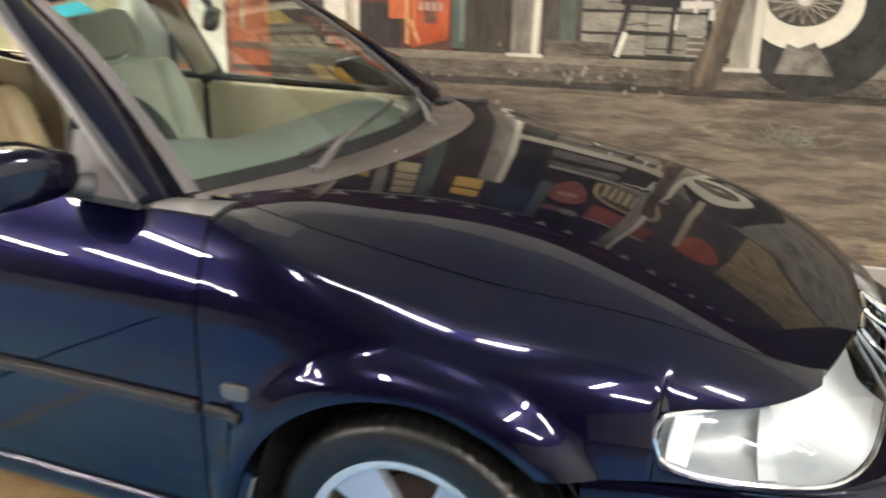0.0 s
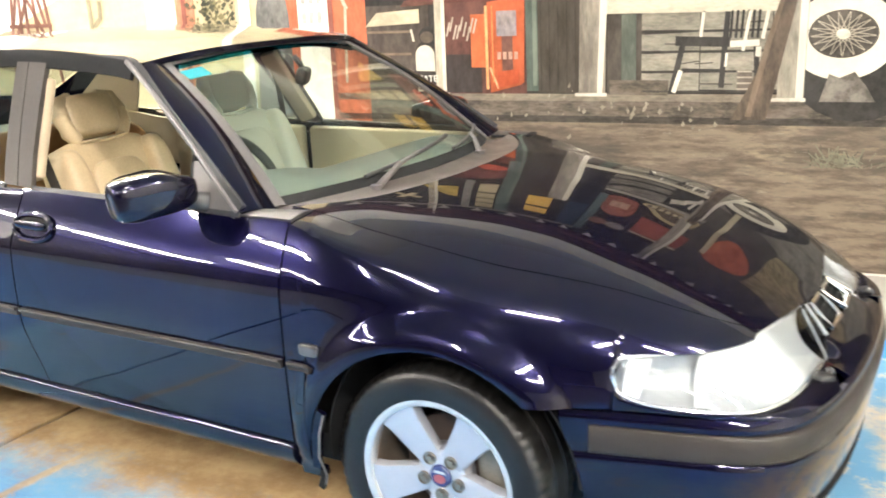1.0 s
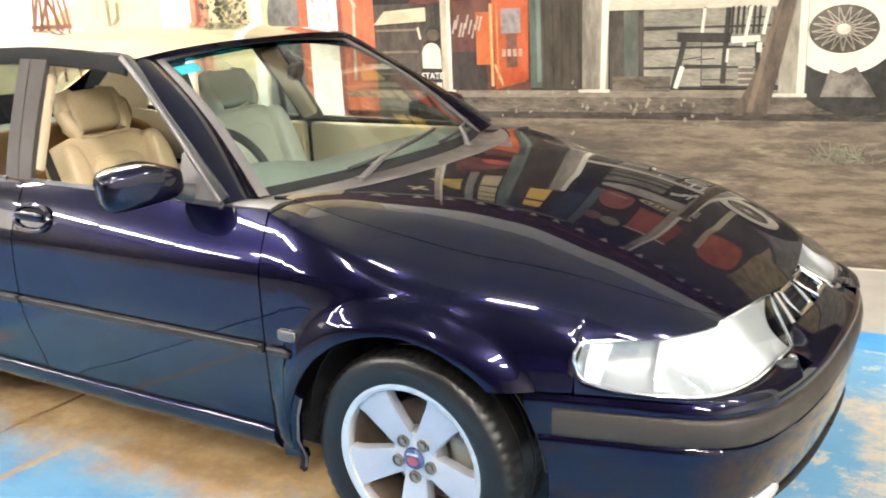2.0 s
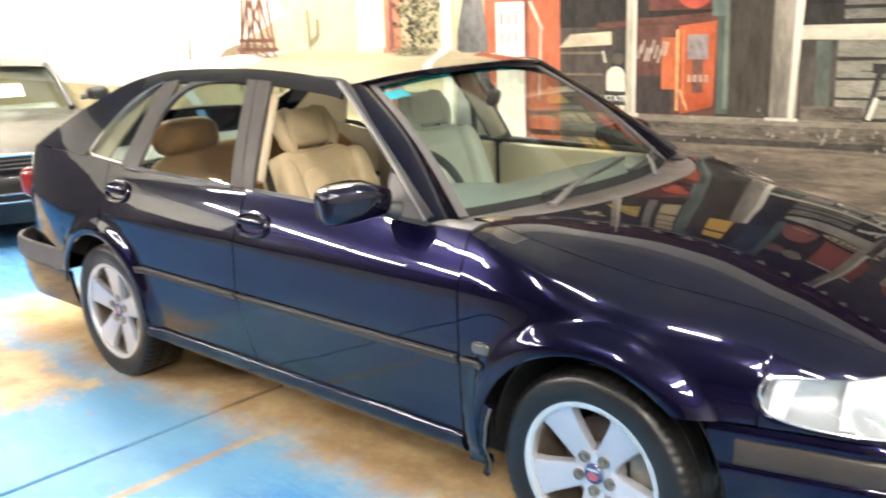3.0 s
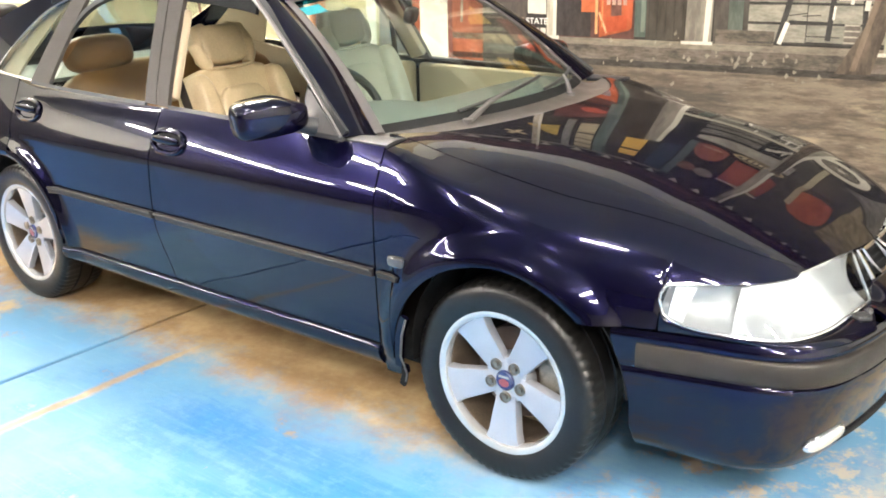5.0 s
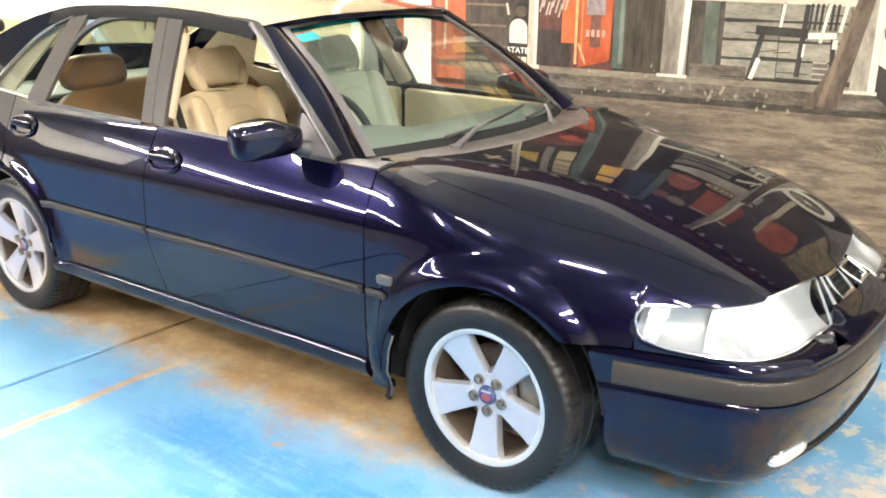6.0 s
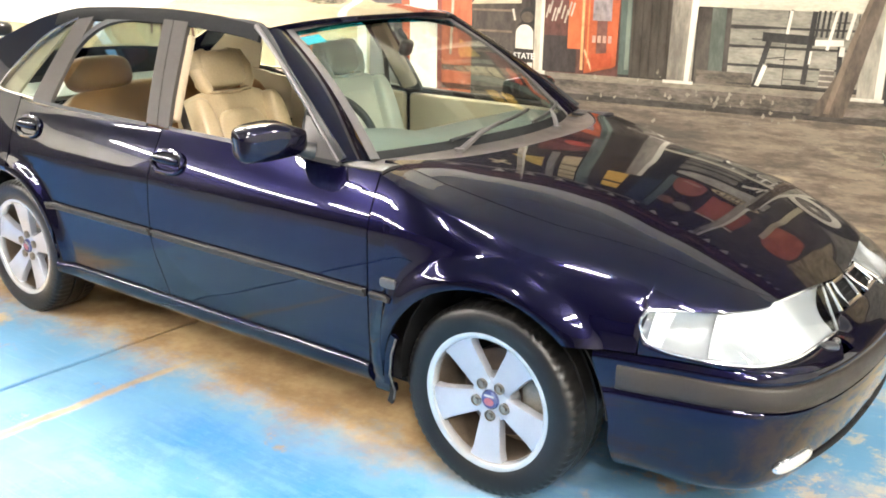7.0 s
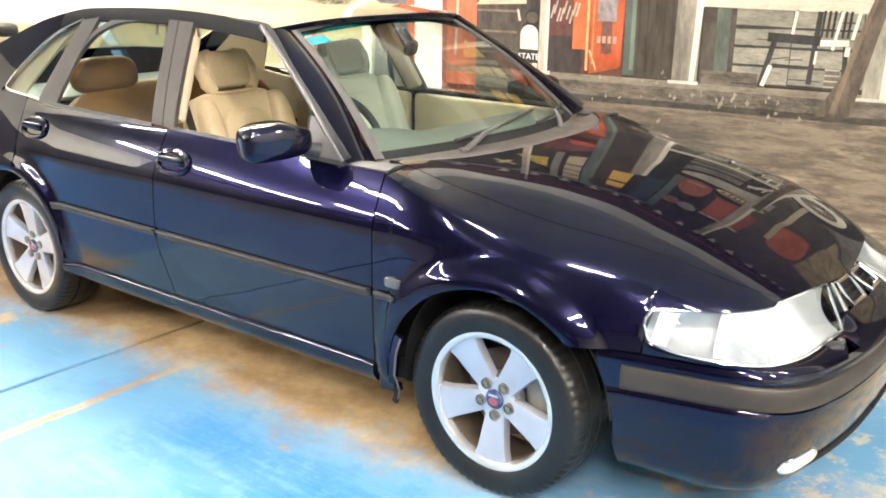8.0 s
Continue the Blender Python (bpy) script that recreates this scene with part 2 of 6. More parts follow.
def tube(points, r, n=8, bm=None, flat=1.0):
    """A round bar along points; flat squashes it along z."""
    bm = bm or bmesh.new()
    pts = [Vector(p) for p in points]
    rings = []
    for i, p in enumerate(pts):
        d = (pts[min(i + 1, len(pts) - 1)] - pts[max(i - 1, 0)]).normalized()
        u = d.cross(Vector((0, 0, 1)))
        if u.length < 1e-3:
            u = d.cross(Vector((0, 1, 0)))
        u.normalize()
        w = u.cross(d)
        rr = r[i] if isinstance(r, (list, tuple)) else r
        rings.append([bm.verts.new(p + u * rr * math.cos(a) + w * rr * flat * math.sin(a)) for a in (2 * math.pi * k / n for k in range(n))])
    for a, b in zip(rings, rings[1:]):
        for k in range(n):
            bm.faces.new((a[k], a[(k + 1) % n], b[(k + 1) % n], b[k]))
    bm.faces.new(rings[0])
    bm.faces.new(rings[-1])
    return bm


def slab(poly, direction, bm=None):
    """A flat polygon pushed out along direction."""
    bm = bm or bmesh.new()
    d = Vector(direction)
    a = [bm.verts.new(p) for p in poly]
    b = [bm.verts.new(Vector(p) + d) for p in poly]
    bm.faces.new(a)
    bm.faces.new(b[::-1])
    for i in range(len(a)):
        j = (i + 1) % len(a)
        bm.faces.new((a[i], b[i], b[j], a[j]))
    return bm


# ---- the parked car: x ahead along it, right side at negative y, front axle at x = 0 ----
AXLE_R = -2.605
HUB = 0.3125
ARCH = 0.372

Z_TOP = pchip((-0.65, -0.45, -0.2, 0.1, 0.4, 0.6, 0.72, 0.80, 0.86), (0.995, 0.99, 0.975, 0.94, 0.868, 0.79, 0.73, 0.675, 0.62))
W_FRONT = pchip((-0.65, -0.2, 0.1, 0.3, 0.45, 0.58, 0.68, 0.76, 0.82, 0.86, 0.88), (0.855, 0.855, 0.845, 0.806, 0.757, 0.69, 0.61, 0.50, 0.37, 0.22, 0.08))
Y_REAR = (0, 0.35, 0.61, 0.80, 0.915, 0.942, 0.975, 0.9995, 1.001, 0.994, 0.977, 0.953)
Y_NOSE = (0, 0.355, 0.60, 0.76, 0.865, 0.93, 0.97, 0.993, 1, 0.994, 0.98, 0.96)
D_REAR = (0, 0.007, 0.02, 0.036, 0.06, 0.15, 0.35, 0.62, 1)
D_CROWN = (0, 0.002, 0.017, 0.046, 0.036, 0.020, 0.007, 0, 0)
D_NOSE = (0, 0.02, 0.075, 0.155, 0.26, 0.40, 0.585, 0.79, 1)
_cache = {}


def front_section(x):
    key = round(x, 4)
    if key not in _cache:
        b = smooth(-0.55, 0.12, x)
        zt, w = Z_TOP(x), W_FRONT(x)
        zw = 0.60 - 0.05 * b
        ys = [w * (p + (q - p) * b) for p, q in zip(Y_REAR, Y_NOSE)]
        c = smooth(-0.50, -0.25, x) * (1 - smooth(0.10, 0.45, x))
        zs = [zt - (zt - zw) * (p + (q - p) * b + c * e) for p, q, e in zip(D_REAR, D_NOSE, D_CROWN)] + [0.45, 0.3, 0.2]
        ks = list(range(12))
        _cache[key] = (pchip(ks, ys), pchip(ks, zs))
    return _cache[key]


def flare(x, z, y):
    """The rolled lip round a wheel opening."""
    for cx in (0.0, AXLE_R):
        r = math.hypot(x - cx, z - HUB)
        if r < 0.56 and z > 0.28:
            q = min(max((0.455 - r) / 0.083, 0.0), 1.0)
            y += 0.029 * (1 - (1 - q) ** 2) - 0.005 * smooth(0.384, 0.371, r)
    return y


def skin(x, k):
    fy, fz = front_section(x)
    y, z = fy(k), fz(k)
    if k > 3.6 and x < 0.05:
        # the waist crease runs on from the door and melts into the wing
        y += (flank(min(z, 0.967)) - y) * smooth(0.05, -0.40, x) * smooth(3.6, 4.2, k)
    return (x, -flare(x, z, y), z) if k > 3.2 else (x, -y, z)


def k_at(x, z):
    fz = front_section(x)[1]
    lo, hi = 0.0, 11.0
    for _ in range(30):
        mid = (lo + hi) / 2
        if fz(mid) > z:
            lo = mid
        else:
            hi = mid
    return lo


SIDE = pchip((0.20, 0.30, 0.42, 0.54, 0.66, 0.76, 0.795, 0.803, 0.812), (0.815, 0.838, 0.8525, 0.857, 0.8582, 0.8572, 0.8562, 0.8545, 0.8516))
SHOULDER = (radians(18), radians(29))
TAIL = pchip((-3.74, -3.66, -3.55, -3.35, -3.0, -2.6, -2.3), (0.60, 0.74, 0.83, 0.905, 0.965, 0.992, 1.0))
BELT = pchip((-2.75, -2.62, -2.45, -2.25, -1.65, -1.1, -0.55), (1.03, 1.015, 0.993, 0.990, 0.985, 0.978, 0.968))
ROOF = pchip((-3.72, -3.5, -3.2, -2.9, -2.6, -2.3, -1.8, -1.3, -1.05), (0.955, 1.040, 1.160, 1.282, 1.388, 1.440, 1.454, 1.430, 1.390))


def flank(z):
    """Half width by height: the door below the waist crease, the turned-in shoulder, the glass above."""
    if z <= 0.812:
        return SIDE(z)
    if z <= 0.967:
        bend = (SHOULDER[1] - SHOULDER[0]) / 0.155
        return 0.8516 + math.log(math.cos(SHOULDER[0] + bend * (z - 0.812)) / math.cos(SHOULDER[0])) / bend
    return 0.785 - 0.2 * ((z - 0.967) / 0.383) ** 1.15


def side_y(x, z):
    y = flank(z)
    s = 0.16 * smooth(-2.40, -2.85, x)
    if s > 0 and z > 0.6:
        # behind the doors the waist crease melts into a round quarter
        y = sum(flank(z + s * k / 3) * w for k, w in ((-3, 1), (-2, 2), (-1, 3), (0, 4), (1, 3), (2, 2), (3, 1))) / 16
    return flare(x, z, y * TAIL(x))


def on_side(x, z, out=0.0):
    return (x, -(side_y(x, z) + out), z)


def side_sheet(left, right, n_across, n_up, bottom, top, t=0.012, out=0.0):
    """A panel on the flank: left/right give x by height share, bottom/top give z by x."""
    rows = []
    for u in lin(0, 1, n_across):
        row = []
        for v in lin(0, 1, n_up):
            x = left(v) + (right(v) - left(v)) * u
            z0, z1 = bottom(x), top(x)
            row.append(on_side(x, z0 + (z1 - z0) * v, out))
        rows.append(row)
    return shell(rows, t)


def side_patch(c00, c10, c11, c01, nu=8, nv=10, t=0.010, out=0.0):
    """A panel on the flank from four (x, z) corners."""
    rows = []
    for u in lin(0, 1, nu):
        row = []
        for v in lin(0, 1, nv):
            x = (c00[0] * (1 - u) + c10[0] * u) * (1 - v) + (c01[0] * (1 - u) + c11[0] * u) * v
            z = (c00[1] * (1 - u) + c10[1] * u) * (1 - v) + (c01[1] * (1 - u) + c11[1] * u) * v
            row.append(on_side(x, z, out))
        rows.append(row)
    return shell(rows, t)


def side_strip(points, width, t=0.012, out=0.0, n=6):
    """A band on the flank along (x, z) points, width to its right-hand side."""
    P = [Vector((x, z)) for x, z in points]
    fine = []
    for i in range(len(P) - 1):
        a, b, c, d = P[max(i - 1, 0)], P[i], P[i + 1], P[min(i + 2, len(P) - 1)]
        for k in range(n):
            s = k / n
            fine.append(0.5 * ((2 * b) + (c - a) * s + (2 * a - 5 * b + 4 * c - d) * s * s + (3 * b - a - 3 * c + d) * s ** 3))
    fine.append(P[-1])
    rows = []
    for i, p in enumerate(fine):
        d = (fine[min(i + 1, len(fine) - 1)] - fine[max(i - 1, 0)]).normalized()
        nrm = Vector((d.y, -d.x))
        rows.append([on_side(p.x + nrm.x * w, p.y + nrm.y * w, out) for w in lin(0, width, 4)])
    return shell(rows, t)


def arch_z(x, cx, r=ARCH):
    return HUB + math.sqrt(max(r * r - (x - cx) ** 2, 0.0))


car = thing("car", "glossy dark navy five-door hatchback, headlights on, parked indoors", "car")
INWARD = (-1.2, 0.0, 0.6)


def both(name, make, material, parent, label=""):
    """The same part on the right and, mirrored, on the left side."""
    a = part(name, make(), material, parent, label)
    b = part(name, make(), material, parent, label, mirror=True)
    return a, b


# bonnet
def bonnet_rows():
    rows = []
    for a in lin(0, 1, 34):
        row = []
        for k in lin(-2.985, 2.985, 43):
            s = abs(k) / 3
            xf = 0.790 - 0.066 * s ** 1.1
            xr = -0.285 - 0.235 * s ** 2
            x = xr + (xf - xr) * a
            p = skin(x, abs(k))
            row.append((p[0], math.copysign(p[1], -k) if k else 0.0, p[2]) if k else (p[0], 0.0, p[2]))
        rows.append(row)
    return rows


bonnet = part("bonnet", shell(bonnet_rows(), 0.014), PAINT, car)


# front wings
def wing():
    xs = lin(-0.4415, -0.375, 6) + [-0.371 * math.cos(math.pi * i / 40) for i in range(1, 40)] + lin(0.374, 0.452, 8) + lin(0.457, 0.718, 21)
    rows = []
    for x in xs:
        if x < -0.371:
            zl = 0.235
        elif x < 0.371:
            zl = max(arch_z(x, 0.0, 0.371), 0.235 if x < 0 else 0.575)
        elif x < 0.4535:
            zl = 0.575
        else:
            zl = min(0.703 - 0.012 * smooth(0.433, 0.65, x), 0.676 + 0.026 * math.sqrt((x - 0.4535) / 0.024))
        k1 = k_at(x, zl)
        k0 = 3.01
        rows.append([skin(x, k0 + (max(k1, k0 + 0.05) - k0) * v) for v in lin(0, 1, 22)])
    return shell(rows, 0.012)


both("wing", wing, PAINT, car)


def wing_corner():
    """The corner between wing, bonnet and pillar foot; black stands in for dark reflections."""
    rows = []
    for u in lin(0, 1, 8):
        row = []
        for v in lin(0, 1, 8):
            a = Vector((-0.60 + 0.157 * u, -0.688 + 0.006 * u, 0.964 + 0.008 * u))
            b = Vector((-0.615 + 0.172 * u, -0.783, 0.967))
            row.append(a.lerp(b, v) + Vector((0, 0, 0.006 * math.sin(math.pi * v))))
        rows.append(row)
    return shell(rows, 0.012)


both("wing_corner", wing_corner, TRIM_BLACK, car)


# front doors and rear doors
def front_edge(v):
    return -0.444


def mid_edge(v):
    return -1.555 - 0.018 * math.sin(math.pi * min(v * 1.1, 1)) + 0.06 * smooth(0.35, 0.0, v)


def low(x):
    return 0.337


def belt_low(x):
    return BELT(x) - 0.006


doors = []
for mir in (False, True):
    d = part("front_door", side_sheet(lambda v: mid_edge(v) + 0.003, lambda v: front_edge(v) - 0.003, 30, 26, low, belt_low, 0.014), PAINT, car, mirror=mir)
    doors.append(d)


def rear_edge(z):
    """The back edge of the rear door: down from the belt, then along the wheel opening."""
    x = -2.565
    if z < HUB + 0.40:
        x = max(x, AXLE_R + math.sqrt(max(0.405 ** 2 - (z - HUB) ** 2, 0)))
    return x


def rear_door():
    rows = []
    for u in lin(0, 1, 26):
        row = []
        for v in lin(0, 1, 34):
            z = 0.337 + (BELT(-2.0) - 0.006 - 0.337) * v
            xf, xr = mid_edge(v) - 0.003, rear_edge(z) + 0.003
            x = xr + (xf - xr) * u
            zz = z + (BELT(x) - BELT(-2.0)) * smooth(0.6, 1, v)
            row.append(on_side(x, zz))
        rows.append(row)
    return shell(rows, 0.014)


rear_doors = both("rear_door", rear_door, PAINT, car)


# sills, with their rounded lower edge
def sill():
    rows = []
    for x in lin(-2.235, -0.446, 40):
        rows.append([on_side(x, z, o) for z, o in ((0.332, 0.0), (0.328, 0.007), (0.320, 0.012), (0.307, 0.014), (0.285, 0.012), (0.268, 0.007), (0.258, 0.0))] + [(x, -0.80, 0.238), (x, -0.74, 0.232)])
    return shell(rows, 0.012)


both("sill", sill, PAINT, car)


# rear wings up to the hatch, with the wheel opening
def rear_wing():
    rows = []
    a0 = AXLE_R
    xs = [a0 + 0.371 * math.cos(math.pi * i / 40) for i in range(1, 40)] + lin(a0 - 0.373, -3.70, 26)
    xs = sorted([x for x in xs if abs(x + 2.567) > 0.006] + [-2.5665, -2.5675], reverse=True)
    for x in xs:
        zl = max(arch_z(x, a0, 0.371), 0.40 if x < a0 else 0.26) if abs(x - a0) < 0.371 else 0.50
        zt = min(BELT(max(x, -2.62)) - 0.002, ROOF(x) - 0.04)
        if x > -2.567:
            zt = max(min(zt, HUB + math.sqrt(max(0.402 ** 2 - (x - a0) ** 2, 0))), zl + 0.01)
        rows.append([on_side(x, zl + (zt - zl) * v) for v in lin(0, 1, 22)])
    return shell(rows, 0.012)


both("rear_wing", rear_wing, PAINT, car)


def upper_quarter():
    """The wide pillar behind the last side window."""
    rows = []
    for x in lin(-2.36, -3.68, 30):
        zt = ROOF(x) - 0.045
        zw = BELT(-2.62)
        lowest = zw if x < -2.78 else 1.018 + (1.362 - 1.018) * ((x + 2.78) / 0.42) ** 0.62
        zl = min(lowest, zt - 0.012)
        rows.append([on_side(x, zl + (zt - zl) * v) for v in lin(0, 1, 12)])
    return shell(rows, 0.012)


both("quarter_pillar", upper_quarter, PAINT, car)


# roof with its side rails
def roof_edge(x):
    return side_y(x, ROOF(x) - 0.046)


def roof_rows():
    rows = []
    for a in lin(0, 1, 26):
        row = []
        for u in lin(-1, 1, 33):
            xf = -1.085 - 0.075 * u * u
            x = xf + (-2.64 - xf) * a
            e = roof_edge(x)
            row.append((x, e * u, ROOF(x) - 0.046 * abs(u) ** 2.6))
        rows.append(row)
    return rows


part("roof", shell(roof_rows(), 0.02), PAINT, car)


def rail():
    rows = []
    for x in lin(-1.19, -2.50, 26):
        zt = ROOF(x) - 0.046
        rows.append([on_side(x, zt - 0.055 * v, 0.004 * math.sin(math.pi * v)) for v in lin(0, 1, 6)])
    return shell(rows, 0.015)


both("roof_rail", rail, INNER, car)


# hatch behind the roof, with its window
def hatch_rows(x0, x1, inset, n=18):
    rows = []
    for x in lin(x0, x1, n):
        e = side_y(x, ROOF(x) - 0.046) - inset
        rows.append([(x, e * u, ROOF(x) - 0.046 * abs(u) ** 2.6) for u in lin(-1, 1, 21)])
    return rows


hatch = part("hatch", shell(hatch_rows(-3.30, -3.70, 0.0, 10), 0.02), PAINT, car)
part("hatch_window", shell(hatch_rows(-2.645, -3.295, 0.03), 0.005), GLASS_SIDE, car)
tail_rows = [[(x, 0.74 * TAIL(-3.72) * 1.15 * u * (1 - 0.03 * abs(u)), z) for u in lin(-1, 1, 15)] for x, z in ((-3.70, 0.955), (-3.735, 0.90), (-3.745, 0.75), (-3.735, 0.58))]
part("tailgate", shell(tail_rows, 0.02), PAINT, car)


# windscreen, cowl and pillars
WIPERS = (((-0.54, -0.03), (-0.55, 0.035), (0.27, 0.125)), ((0.42, -0.03), (0.18, 0.045), (0.90, 0.10)))


def ws(u, v, lift=0.0):
    b = Vector((-0.420 - 0.185 * u * u, 0.655 * u, 0.978 - 0.020 * u * u))
    t = Vector((-1.120 - 0.020 * u * u, 0.500 * u, 1.378 - 0.030 * u * u))
    n = Vector((0.5, 0.0, 0.86))
    return b.lerp(t, v) + n * (0.028 * math.sin(math.pi * v) + lift)


windscreen = part("windscreen", shell([[ws(u, v) for v in lin(0.0, 1.0, 14)] for u in lin(-1, 1, 25)], 0.005), GLASS, car)
part("tinted_band", shell([[ws(u, v, 0.0015) for v in lin(0.945, 0.985, 4)] for u in lin(-0.94, 0.94, 25)], 0.001), TEAL, windscreen, "teal shade band along the top of the glass")
part("glass_border", shell([[ws(u, v, 0.001) for v in lin(0.0, 0.05, 3)] for u in lin(-0.97, 0.97, 25)], 0.001), INNER, windscreen)
part("header_strip", shell([[ws(u, v, 0.003) for v in lin(0.985, 1.015, 4)] for u in lin(-1, 1, 25)], 0.008), TRIM_GREY, car)


def screen_seal():
    return shell([[ws(u, v, 0.004 + 0.004 * math.sin(math.pi * (-u - 0.955) / 0.063)) for u in lin(-0.955, -1.018, 6)] for v in lin(0.0, 1.0, 16)], 0.01)


both("screen_seal", screen_seal, SEAL_GREY, car)


def a_pillar():
    rows = []
    for v in lin(0, 1, 18):
        a = ws(-0.990, v, 0.001)
        zo = 0.972 + (1.370 - 0.972) * v
        xo = -0.612 + (-1.205 + 0.612) * v + 0.03 * math.sin(math.pi * v) - 0.008
        b = Vector(on_side(xo, zo))
        c = (a + b) / 2 + Vector((0.03, -0.035, 0.016))
        rows.append([a.lerp(c, s).lerp(c.lerp(b, s), s) for s in lin(0, 1, 8)])
    return shell(rows, 0.014)


both("a_pillar", a_pillar, PAINT, car)


# bead added as the pale highlight on the pillar's outer edge
def pillar_glint():
    pts = []
    for v in lin(0, 1, 16):
        zo = 0.974 + (1.368 - 0.974) * v
        pts.append(on_side(-0.618 + (-1.205 + 0.612) * v + 0.03 * math.sin(math.pi * v) - 0.012, zo, 0.004))
    return tube(pts, [0.0055 + 0.0045 * (k / 15) ** 3 for k in range(16)], 8)


both("pillar_glint", pillar_glint, GLINT_GREY, car, "pale bead standing in for the highlight along the pillar edge")


def cowl_rows():
    rows = []
    for u in lin(-0.985, 0.985, 33):
        a = ws(u, 0.0, 0.0)
        k = min(2.95, 2.95 * abs(u) ** 0.98)
        xr = -0.285 - 0.235 * (k / 3) ** 2 - 0.006
        p = skin(xr, k)
        b = Vector((p[0], math.copysign(p[1], u), p[2] - 0.004))
        rows.append([a.lerp(b, v) + Vector((0, 0, -0.012 * math.sin(math.pi * v))) for v in lin(0, 1, 6)])
    return rows


cowl = part("cowl", shell(cowl_rows(), 0.01), TRIM_GREY, car, "grey plastic scuttle panel below the windscreen")


# wipers lie along the foot of the glass
def wiper(pivot, blade0, blade1):
    """Arm and blade from a pivot and the blade's ends, as (u, v) on the glass."""
    blade = tube([ws(blade0[0] + (blade1[0] - blade0[0]) * s, blade0[1] + (blade1[1] - blade0[1]) * s, 0.014) for s in lin(0, 1, 10)], 0.007, 6)
    piv = ws(*pivot, 0.006)
    end = ws((blade0[0] + blade1[0]) / 2, (blade0[1] + blade1[1]) / 2, 0.024)
    arm = tube([piv, piv.lerp(end, 0.5) + Vector((0, 0, 0.012)), end], [0.013, 0.009, 0.006], 8)
    tube([piv + Vector((0, 0, -0.03)), piv + Vector((0, 0, 0.014))], 0.018, 10, arm)
    return arm, blade


for pivot, b0, b1 in WIPERS:
    arm_mesh, blade_mesh = wiper(pivot, b0, b1)
    arm = part("wiper", arm_mesh, SEAL_GREY, car, "grey wiper arm with a black blade")
    part("blade", blade_mesh, TRIM_BLACK, arm)


def lean_in(c):
    """Drops a mirror shell's top towards the door and rounds its nose."""
    q = 1 - 0.10 * max(c.x, 0)
    c.z *= q
    if c.z > 0:
        c.z *= 1 - 0.55 * smooth(0.0, 1.0, c.y)
    c.x *= 1 - 0.35 * smooth(0.2, 1.0, c.y)


